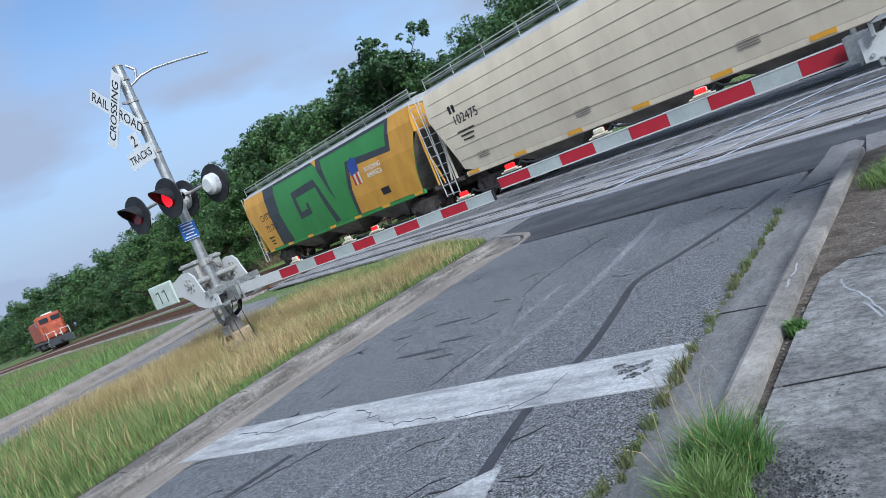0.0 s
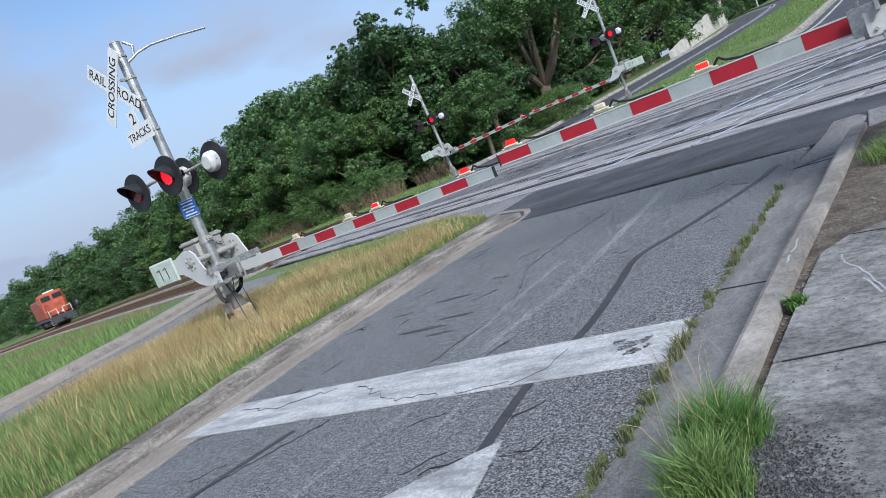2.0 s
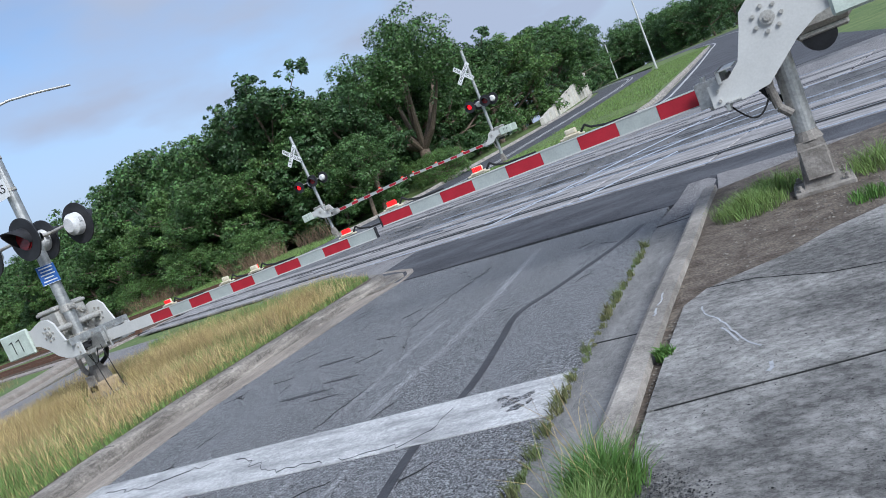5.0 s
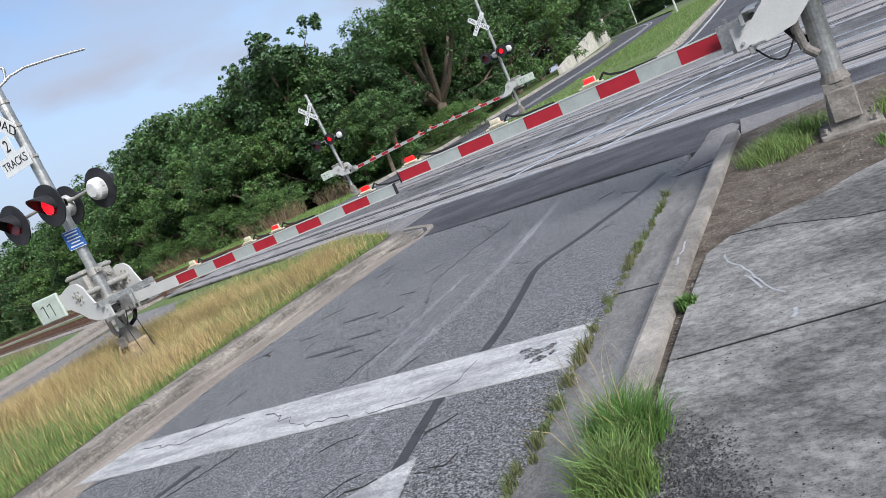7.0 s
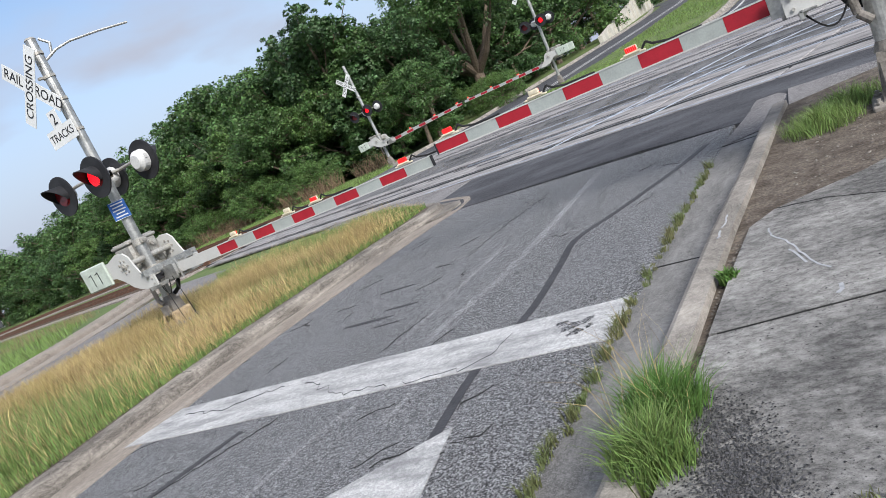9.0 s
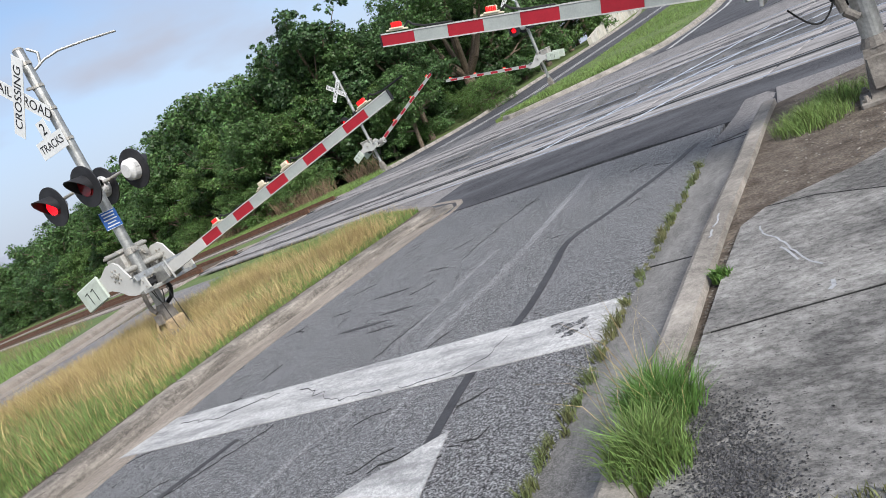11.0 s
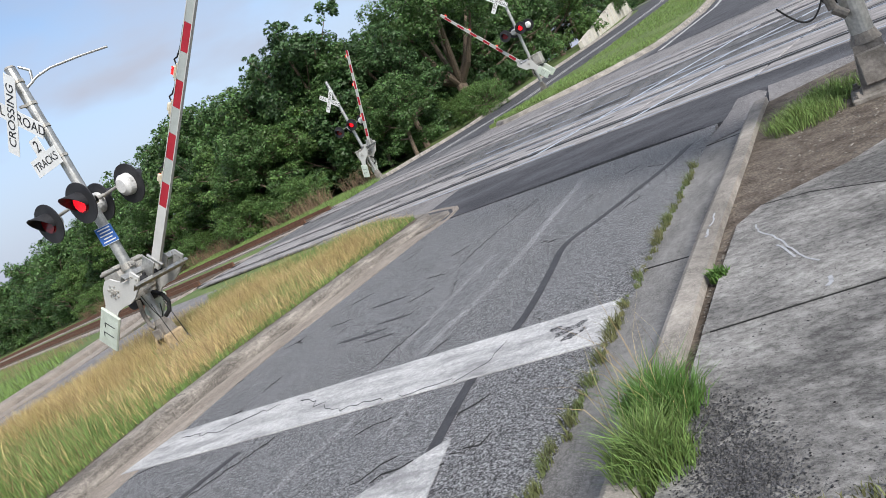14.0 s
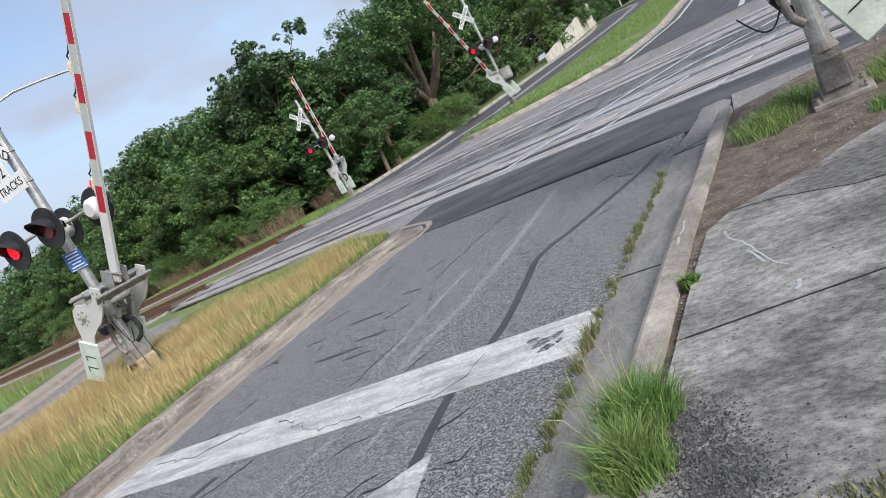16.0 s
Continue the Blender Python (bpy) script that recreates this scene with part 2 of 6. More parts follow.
M_WALL = mat("wall_concrete", (0.55, 0.52, 0.46), 0.9, var=0.15, scale=0.7, bump=0.2, bscale=20)
M_PAINT = chip_material("worn_white_paint", (0.42, 0.42, 0.42), (0.64, 0.64, 0.63), 110.0, (0.20, 0.20, 0.205), 0.95, False, (0.8, 3.0, 1.0), 0.6, 1.9)
M_CRACK = mat("open_crack", (0.03, 0.03, 0.03), 0.95, var=0.3, scale=8)
M_SPRAY = mat("white_survey_paint", (0.40, 0.41, 0.43), 0.8, var=0.12, scale=8)
M_LINE = mat("pale_survey_line", (0.40, 0.44, 0.52), 0.8, var=0.15, scale=6)
M_SOIL = mat("brown_soil", (0.15, 0.125, 0.10), 0.95, var=0.45, scale=7, bump=1.0, bscale=55, col2=(0.06, 0.046, 0.035))
M_GROUND = mat("grassy_ground", (0.13, 0.17, 0.055), 0.95, var=0.25, scale=0.5, bump=0.5, bscale=12, col2=(0.07, 0.115, 0.03))
M_BALLAST = mat("ballast", (0.36, 0.32, 0.29), 0.95, var=0.35, scale=9, bump=1.0, bscale=26, col2=(0.16, 0.13, 0.115))
M_PANEL = mat("crossing_panel_concrete", (0.34, 0.325, 0.32), 0.85, var=0.22, scale=2.2, bump=0.3, bscale=70, col2=(0.13, 0.122, 0.12), streak=(0.6, 2.5, 1))
M_RAIL = mat("worn_rail_steel", (0.30, 0.28, 0.27), 0.35, 0.8, var=0.2, scale=8)
M_RUST = mat("rusty_rail", (0.17, 0.085, 0.05), 0.85, 0.1, var=0.25, scale=7, bump=0.2)
M_TIE = mat("old_timber", (0.11, 0.085, 0.065), 0.95, var=0.25, scale=6, bump=0.4)
M_BLACK = mat("black_rubber", (0.02, 0.02, 0.02), 0.75, var=0.2, scale=4)
M_GALV = mat("galvanised_steel", (0.50, 0.50, 0.48), 0.42, 0.75, var=0.16, scale=9, bump=0.05, bscale=40)
M_ALU = mat("weathered_aluminium", (0.43, 0.42, 0.385), 0.55, 0.45, var=0.2, scale=8, bump=0.12, bscale=60, col2=(0.34, 0.32, 0.29))
M_LGREY = mat("pale_grey_paint", (0.50, 0.50, 0.48), 0.5, var=0.045, scale=2.5)
M_PGREEN = mat("pale_green_plate", (0.50, 0.56, 0.49), 0.5, var=0.1, scale=5)
M_BASEC = mat("tan_footing", (0.52, 0.40, 0.25), 0.9, var=0.2, scale=6, bump=0.3)
M_SIGN = mat("sign_white", (0.72, 0.73, 0.72), 0.45, var=0.06, scale=3)
M_INK = mat("sign_black", (0.02, 0.02, 0.022), 0.6, var=0.1)
M_BLUE = mat("sign_blue", (0.03, 0.12, 0.40), 0.45, var=0.08)
M_HOOD = mat("lamp_black", (0.022, 0.022, 0.025), 0.6, var=0.2, scale=6)
M_LAMPBACK = mat("lamp_cover_grey", (0.62, 0.62, 0.61), 0.5, var=0.1, scale=7)
M_LENS = mat("dark_red_lens", (0.16, 0.012, 0.015), 0.2, var=0.1, scale=40)
M_LED = mat("lit_red_led", (0.5, 0.02, 0.02), 0.4, var=0.05, emit=(1.0, 0.006, 0.016), strength=0.62)
M_AMBLED = mat("lit_arm_lamp", (0.35, 0.012, 0.01), 0.4, var=0.05, emit=(1.0, 0.012, 0.014), strength=0.45)
M_ARMLENS = mat("unlit_arm_lamp", (0.62, 0.56, 0.42), 0.4, var=0.1, scale=20)
M_RED = mat("reflective_red", (0.36, 0.015, 0.028), 0.45, var=0.08, scale=6)
M_WHT = mat("reflective_white", (0.36, 0.39, 0.37), 0.45, var=0.07, scale=6)
M_CREAM = mat("cream_wagon_paint", (0.70, 0.60, 0.44), 0.55, var=0.05, scale=1.2, col2=(0.60, 0.50, 0.365), streak=(1, 1, 0.25))
M_GREEN = mat("green_wagon_paint", (0.055, 0.24, 0.055), 0.5, var=0.08, scale=1.3, streak=(1, 1, 0.3))
M_YELL = mat("yellow_wagon_paint", (0.66, 0.34, 0.045), 0.5, var=0.08, scale=1.3, col2=(0.52, 0.25, 0.035), streak=(1, 1, 0.3))
M_CHAR = mat("charcoal_wagon_paint", (0.045, 0.05, 0.055), 0.5, var=0.1, scale=2)
M_ROOF = mat("wagon_roof_grey", (0.44, 0.44, 0.43), 0.55, var=0.12, scale=1.5)
M_UNDER = mat("grimy_underframe", (0.14, 0.115, 0.095), 0.85, var=0.3, scale=2.5, bump=0.2)
M_HOPPER = mat("hopper_bay_grey", (0.26, 0.235, 0.20), 0.75, var=0.2, scale=2)
M_WHEEL = mat("rusty_wheel", (0.10, 0.065, 0.05), 0.7, 0.2, var=0.25, scale=6)
M_ORANGE = mat("orange_loco_paint", (0.46, 0.095, 0.04), 0.6, var=0.22, scale=1.4, col2=(0.22, 0.055, 0.03))
M_GLASS = mat("dark_window_glass", (0.03, 0.035, 0.04), 0.08, var=0.05, spec=0.8)
M_YSTRIPE = mat("amber_reflector", (0.75, 0.36, 0.03), 0.5, var=0.06)
M_LOGOR = mat("badge_red", (0.5, 0.03, 0.04), 0.5)
M_LOGOB = mat("badge_blue", (0.03, 0.07, 0.3), 0.5)
M_LEAF = mat("oak_leaves", (0.112, 0.196, 0.060), 0.5, var=0.1, scale=0.8, island=0.6, translucent=0.32, col2=(0.040, 0.082, 0.024))
M_LEAF2 = mat("elm_leaves", (0.145, 0.236, 0.066), 0.5, var=0.1, scale=0.8, island=0.6, translucent=0.34, col2=(0.055, 0.11, 0.03))
M_LEAF3 = mat("dark_leaves", (0.086, 0.158, 0.055), 0.5, var=0.1, scale=0.8, island=0.55, translucent=0.3, col2=(0.03, 0.062, 0.023))
M_BARK = mat("grey_brown_bark", (0.23, 0.175, 0.13), 0.95, var=0.3, scale=6, bump=0.6, bscale=25, streak=(3, 3, 0.6))
M_GRASS = mat("green_grass_blades", (0.145, 0.225, 0.06), 0.6, var=0.08, scale=0.7, island=0.6, translucent=0.25, col2=(0.20, 0.27, 0.085))
M_LUSH = mat("lush_grass_blades", (0.115, 0.215, 0.05), 0.55, var=0.08, scale=2, island=0.35, translucent=0.25)
M_DRY = mat("dry_grass_blades", (0.53, 0.40, 0.205), 0.75, var=0.1, scale=1.2, island=0.6, translucent=0.25, col2=(0.34, 0.26, 0.11))
M_STRAW = mat("brownish_field_grass", (0.27, 0.21, 0.12), 0.8, var=0.1, scale=0.6, island=0.4, translucent=0.2, col2=(0.17, 0.16, 0.07))
M_WEED = mat("dull_green_weed", (0.125, 0.165, 0.06), 0.7, var=0.1, scale=3, island=0.6, translucent=0.2, col2=(0.17, 0.16, 0.075))
M_BRUSH = mat("brown_brushwood", (0.20, 0.14, 0.085), 0.9, var=0.1, scale=2, island=0.4)
M_GRIT = mat("dark_grit", (0.06, 0.06, 0.064), 0.9, var=0.2, scale=30, island=0.9)
M_STONE = mat("loose_stone", (0.22, 0.20, 0.175), 0.9, var=0.2, scale=20, island=0.4)


# ---- helpers for shapes ----
def link_mesh(name, bm, material):
    me = bpy.data.meshes.new(name)
    bm.normal_update()
    bm.to_mesh(me)
    bm.free()
    me.materials.append(material)
    return new(name, me)


def part(name, bm, material, parent, label=""):
    ob = link_mesh(name, bm, material)
    ob.parent = parent
    return tagged(ob, label=label)


def thing(name, m, label, category, group="", kind=""):
    e = new(name)
    e.empty_display_size = 0.2
    e.matrix_basis = m
    return tagged(e, label, category, group, kind)


def box(bm, c, s, rot=None, bevel=0.0):
    m = Matrix.Translation(c) @ (rot.to_4x4() if rot else Matrix.Identity(4)) @ Matrix.Diagonal((*s, 1))
    r = bmesh.ops.create_cube(bm, size=1.0, matrix=m)
    if bevel:
        edges = list({e for v in r["verts"] for e in v.link_edges})
        bmesh.ops.bevel(bm, geom=edges, offset=bevel, segments=1, affect="EDGES")
    return bm


def rod(bm, p0, p1, r0, r1=None, seg=12, caps=True):
    p0, p1 = Vector(p0), Vector(p1)
    d = p1 - p0
    q = d.to_track_quat("Z", "Y").to_matrix().to_4x4()
    bmesh.ops.create_cone(bm, cap_ends=caps, segments=seg, radius1=r0, radius2=r0 if r1 is None else r1, depth=d.length,
                          matrix=Matrix.Translation((p0 + p1) / 2) @ q)
    return bm


def tube(bm, pts, r, seg=8):
    for a, b in zip(pts[:-1], pts[1:]):
        rod(bm, a, b, r, r, seg)
    return bm


def slab(bm, outline, z0, z1):
    """A prism over a plan outline."""
    lo = [bm.verts.new((x, y, z0)) for x, y in outline]
    hi = [bm.verts.new((x, y, z1)) for x, y in outline]
    n = len(outline)
    bm.faces.new(hi)
    bm.faces.new(lo[::-1])
    for i in range(n):
        bm.faces.new((lo[i], lo[(i + 1) % n], hi[(i + 1) % n], hi[i]))
    bmesh.ops.recalc_face_normals(bm, faces=bm.faces)
    return bm


def plate(bm, outline, axis_y, thick):
    """A plate whose outline lies in x and z, with its face towards -y at axis_y."""
    a = [bm.verts.new((x, axis_y, z)) for x, z in outline]
    b = [bm.verts.new((x, axis_y + thick, z)) for x, z in outline]
    n = len(outline)
    bm.faces.new(a)
    bm.faces.new(b[::-1])
    for i in range(n):
        bm.faces.new((b[i], b[(i + 1) % n], a[(i + 1) % n], a[i]))
    bmesh.ops.recalc_face_normals(bm, faces=bm.faces)
    return bm


def B():
    return bmesh.new()


def words(name, text, size, m, parent, material=None, label=""):
    """Raised lettering as a mesh, in the plane of m, facing its +z."""
    cu = bpy.data.curves.new(name, "FONT")
    cu.body, cu.size, cu.extrude, cu.align_x, cu.align_y = text, size, 0.002, "CENTER", "CENTER"
    ob = bpy.data.objects.new(name, cu)
    scene.collection.objects.link(ob)
    bpy.context.view_layer.update()
    me = bpy.data.meshes.new_from_object(ob.evaluated_get(bpy.context.evaluated_depsgraph_get()))
    bpy.data.objects.remove(ob)
    me.transform(m)
    me.materials.clear()
    me.materials.append(material or M_INK)
    o = new(name, me)
    o.parent = parent
    return tagged(o, label=label)


FACE = pose(0, 0, 0, 90, 0, 0)  # lettering upright, facing -y


def smooth01(a):
    a = max(0.0, min(1.0, a))
    return a * a * (3 - 2 * a)


def gz(x, y):
    """Height of the ground: level at the crossing, falling along the line to the west, rising up the valley road."""
    fall = -0.0085 * max(0.0, -x - 16.0) * smooth01((70 - y) / 25.0)
    rise = 0.03 * max(0.0, min(y - 40.0, 150.0)) * smooth01((x + 48.0) / 22.0)
    return max(-1.6, fall) + rise


def track_y(x, c):
    """Line of a track in plan: straight over the crossing, bending south in the west."""
    u = max(0.0, min(-x - 40.0, 80.0))
    return c + 0.285 * (-x - 1.0) - 0.001 * u * u - (0.16 * (-x - 120.0) if x < -120 else 0.0)


TRACK_TURN = math.degrees(math.atan(-0.285))
NEAR_C, FAR_C = 12.0, 18.5
# ---- ground, roads, kerbs ----
def structure(name, bm, material, label, category="ground"):
    ob = link_mesh(name, bm, material)
    return tagged(ob, label, category, kind="structure")


def ground_sheet():
    xs = sorted(set([-1500, -700, -400, -250, -180, 80, 130, 220, 400, 800, 1500] + list(range(-150, 70, 5))))
    ys = sorted(set([-800, -300, -120, -60, 260, 330, 450, 700, 1500] + list(range(-40, 240, 5))))
    bm = B()
    grid = [[bm.verts.new((x, y, gz(x, y) - 0.06)) for y in ys] for x in xs]
    for i in range(len(xs) - 1):
        for j in range(len(ys) - 1):
            bm.faces.new((grid[i][j], grid[i + 1][j], grid[i + 1][j + 1], grid[i][j + 1]))
    ob = structure("ground", bm, M_GROUND, "uneven green grassy ground reaching to the horizon")
    for p in ob.data.polygons:
        p.use_smooth = True


ground_sheet()


def ribbon(bm, left, right, lift, thick=0.05):
    """A strip between two plan lines of equal length, laid on the ground at the given height."""
    n = len(left)
    top = [[bm.verts.new((x, y, gz(x, y) + lift)) for x, y in side] for side in (left, right)]
    low = [[bm.verts.new((x, y, gz(x, y) + lift - thick)) for x, y in side] for side in (left, right)]
    for i in range(n - 1):
        bm.faces.new((top[0][i], top[1][i], top[1][i + 1], top[0][i + 1]))
        bm.faces.new((top[0][i], top[0][i + 1], low[0][i + 1], low[0][i]))
        bm.faces.new((top[1][i + 1], top[1][i], low[1][i], low[1][i + 1]))
    for i in (0, n - 1):
        bm.faces.new((top[0][i], low[0][i], low[1][i], top[1][i]))
    bmesh.ops.recalc_face_normals(bm, faces=bm.faces)
    return bm


def dense(pts, step=2.0):
    """The plan line through pts, rounded, with points about a step apart."""
    out = []
    P = [Vector((*p, 0)) for p in pts]
    P = [2 * P[0] - P[1]] + P + [2 * P[-1] - P[-2]]
    for i in range(1, len(P) - 2):
        a, b, c, d = P[i - 1:i + 3]
        l = (c - b).length
        n = max(2, int(l / step))
        tb, tc_ = (c - a).normalized() * l, (d - b).normalized() * l
        for k in range(n):
            t = k / n
            h1, h2 = 2 * t ** 3 - 3 * t * t + 1, t ** 3 - 2 * t * t + t
            h3, h4 = -2 * t ** 3 + 3 * t * t, t ** 3 - t * t
            v = b * h1 + tb * h2 + c * h3 + tc_ * h4
            out.append((v.x, v.y))
    out.append((P[-2].x, P[-2].y))
    return out


def offset(line, d):
    out = []
    for i, (x, y) in enumerate(line):
        a, b = line[max(0, i - 1)], line[min(len(line) - 1, i + 1)]
        t = Vector((b[0] - a[0], b[1] - a[1])).normalized()
        out.append((x - t.y * d, y + t.x * d))
    return out


def kerb(name, pts, inward, label, height=0.15, width=0.16, gutter=0.4, pan=0.008, step=0.8, mat_=None, pan_mat=None):
    """A kerb along pts (foot of its face); inward: +1 if the raised side lies left of the line. Rolled top edge, with a gutter pan."""
    L = dense(pts, step)
    prof = [(0.0, 0.0), (0.02, height * 0.55), (0.05, height * 0.9), (0.08, height), (width, height), (width + 0.01, -0.05)]
    if gutter:
        prof = [(-gutter, -0.05), (-gutter, pan)] + prof
    bm = B()
    rows = []
    for d, z in prof:
        line = offset(L, inward * d)
        rows.append([bm.verts.new((x, y, gz(x, y) + z)) for x, y in line])
    for r in range(len(rows) - 1):
        for i in range(len(L) - 1):
            bm.faces.new((rows[r][i], rows[r][i + 1], rows[r + 1][i + 1], rows[r + 1][i]))
    for i in (0, len(L) - 1):
        bm.faces.new([r[i] for r in rows])
    pan_verts = {v for r in rows[:3] for v in r} if gutter else set()
    for f in bm.faces:
        f.material_index = 1 if pan_mat and all(v in pan_verts for v in f.verts) else 0
    bmesh.ops.recalc_face_normals(bm, faces=bm.faces)
    ob = structure(name, bm, mat_ or M_CONC, label, "kerb")
    if pan_mat:
        ob.data.materials.append(pan_mat)
    return ob


# carriageway beside the camera
structure("road_near", ribbon(B(), [(-6.2, -40), (-6.35, 2), (-6.6, 6), (-6.2, 9.3)], [(-1.5, -40), (-1.5, 2), (-1.5, 6), (-1.48, 8.25)], 0.0, 0.04),
          M_CHIP, "grey chip-seal asphalt carriageway with fine cracks and worn wheel tracks", "road")
# dark relaid strip before the rails
structure("road_patch", ribbon(B(), [(-7.0, 10.3), (-6.2, 9.3), (-4.4, 9.0), (-2.6, 8.65), (-1.48, 8.25), (-1.0, 8.15), (0.0, 8.5), (6, 7.6), (14, 5.3)],
                               [(-7.0, 13.1), (-6.2, 12.9), (-4.4, 12.4), (-2.6, 11.9), (-1.48, 11.6), (-1.0, 11.4), (0.0, 11.1), (6, 9.4), (14, 7.1)], 0.006, 0.05),
          M_NEWASPH, "dark relaid asphalt strip before the rails", "road")
# carriageway on the far side of the median
structure("road_west", ribbon(B(), [(-16.3, -40), (-16.4, 4), (-17.5, 9), (-19.5, 14.2)], [(-12.2, -40), (-12.2, 4), (-12.3, 9), (-11.5, 12.3)], -0.004, 0.04),
          M_OLDASPH, "pale weathered asphalt carriageway beyond the median", "road")
structure("road_link", ribbon(B(), [(-12.0, 10.8), (-9.5, 10.4), (-7.0, 10.1)], [(-12.0, 14.9), (-9.5, 14.1), (-7.0, 13.3)], 0.0, 0.04), M_OLDASPH, "weathered grey asphalt between median and rails", "road")
# paved area between and beyond the rails
structure("road_crossing", ribbon(B(), [(x, track_y(x, NEAR_C) - 0.2) for x in (-21, -16, -11, -6, -1, 5, 12)],
                                  [(x, track_y(x, FAR_C) + 9.5) for x in (-21, -16, -11, -6, -1, 5, 12)], -0.012, 0.04),
          M_MIDASPH, "weathered grey asphalt between the two lines of rails", "road")
structure("road_apron", ribbon(B(), [(x, track_y(x, FAR_C) + 1.75) for x in (-13, -8, -3, 2, 8)], [(x, track_y(x, FAR_C) + 5.6) for x in (-13, -8, -3, 2, 8)], -0.004, 0.04), M_OLDASPH, "pale worn concrete apron beyond the far rails", "road")
L1 = dense([(-6.0, 26.0), (-5.6, 40), (-5.6, 60), (-6.0, 85), (-6.8, 108), (-12, 128), (-26, 145), (-60, 158)], 4)
R1 = dense([(3.2, 24.5), (2.6, 40), (2.2, 60), (2.2, 85), (2.4, 108), (0, 136), (-20, 157), (-60, 170)], 4)
nn = min(len(L1), len(R1))
structure("road_north", ribbon(B(), L1[:nn], R1[:nn], 0.0), M_NEWASPH, "dark asphalt road bending away up the valley", "road")
L2 = dense([(-20.6, 29), (-20.4, 45), (-19.6, 70), (-20.5, 90), (-24.5, 112), (-36, 126), (-60, 132)], 4)
R2 = dense([(-13.6, 27), (-13.7, 45), (-13.4, 70), (-13.5, 90), (-16.5, 116), (-30, 135), (-60, 142)], 4)
nn = min(len(L2), len(R2))
structure("road_valley", ribbon(B(), L2[:nn], R2[:nn], 0.0), M_NEWASPH, "dark asphalt side road curving past the retaining wall", "road")


def lines_on(name, left, right, offs, label, lift=0.008, w=0.12):
    for o in offs:
        mid = [(a[0] * (1 - o) + b[0] * o, a[1] * (1 - o) + b[1] * o) for a, b in zip(left, right)]
        structure(name, ribbon(B(), offset(mid, w / 2), offset(mid, -w / 2), lift, 0.004), M_PAINT, label, "road marking")


lines_on("lane_line", L1[:min(len(L1), len(R1))], R1[:min(len(L1), len(R1))], (0.06, 0.5), "white painted lane line", w=0.2)
lines_on("lane_line", L2[:nn], R2[:nn], (0.55, 0.62), "white painted line on the bend", w=0.2)

kerb("kerb_east", [(-1.16, -30), (-1.16, -4), (-1.15, 1.5), (-1.14, 2.8), (-1.14, 4.2), (-1.10, 5.9), (-1.09, 6.9), (-1.06, 7.75)], -1,
     "grey concrete kerb and gutter with white paint scuffs", gutter=0.6, width=0.19, height=0.156, pan=-0.007, pan_mat=M_PAN)
# median with its kerb
MED = [(-5.9, -30), (-6.08, 2.4), (-6.33, 4.0), (-6.43, 5.2), (-6.38, 6.2), (-6.34, 7.2), (-6.28, 8.6), (-6.16, 9.3), (-6.35, 9.8), (-7.2, 10.4)]
kerb("kerb_median", MED, 1, "stained concrete kerb round the grassy median", gutter=0.46, height=0.14, width=0.26, mat_=M_OLDKERB, pan_mat=M_TANPAN)
kerb("kerb_median_west", [(-12.0, -30), (-12.0, 4), (-12.1, 9), (-11.8, 10.6)], -1, "pale concrete kerb on the back of the median", gutter=0.4)
med_out = offset(dense(MED, 0.8), 0.24) + [(-8.2, 10.5), (-11.9, 11.2), (-12.1, 9), (-12.1, 4), (-12.1, -30)]
structure("median", slab(B(), med_out, -0.05, 0.145), M_SOIL, "raised median of bare soil under long grass", "ground")
structure("median_nose", slab(B(), [(-6.2, 8.9), (-5.95, 9.0), (-5.9, 9.6), (-6.06, 9.85), (-6.6, 10.15), (-6.9, 10.2), (-6.45, 9.6)], -0.04, 0.035), M_OLDKERB, "broken concrete apron at the nose of the median", "kerb")
kerb("kerb_west", [(-17.0, -30), (-17.0, 3), (-17.6, 7), (-19.2, 10.5), (-21.5, 14), (-23.2, 16)], 1, "wide pale concrete kerb along the far carriageway", gutter=0.9, width=0.9, mat_=M_TANPAN)
NOR = [(-13.3, 60), (-13.3, 40), (-13.2, 29), (-12.6, 26.8), (-11.4, 26.2), (-7.6, 27.4), (-6.2, 29.6), (-6.0, 40), (-6.2, 85), (-7, 108)]
kerb("kerb_north", NOR, 1, "tan concrete kerb round the grassy island beyond the rails", gutter=0.3, width=0.25, step=1.5)
kerb("kerb_north_west", [(-20.4, 29.5), (-20.8, 45), (-20.0, 70), (-21, 90), (-24.5, 110)], 1, "pale concrete kerb of the side road", gutter=0.2, width=0.3, step=2)
structure("island", ribbon(B(), [(-13.1, 27.2), (-13.2, 29), (-13.2, 45), (-13.2, 75), (-13.3, 95), (-16, 118), (-28, 136)],
                           [(-7.6, 27.7), (-6.3, 29.8), (-6.2, 45), (-6.3, 75), (-6.8, 95), (-10, 122), (-24, 142)], 0.15, 0.2), M_GROUND, "grassy island between the two roads", "ground")

structure("gutter_end", slab(B(), [(-1.49, 7.3), (-1.06, 7.5), (-1.02, 7.9), (-0.98, 9.0), (-1.1, 9.3), (-1.35, 9.3), (-1.38, 8.45)], -0.05, 0.0075), M_OLDASPH, "worn concrete end of the gutter", "kerb")
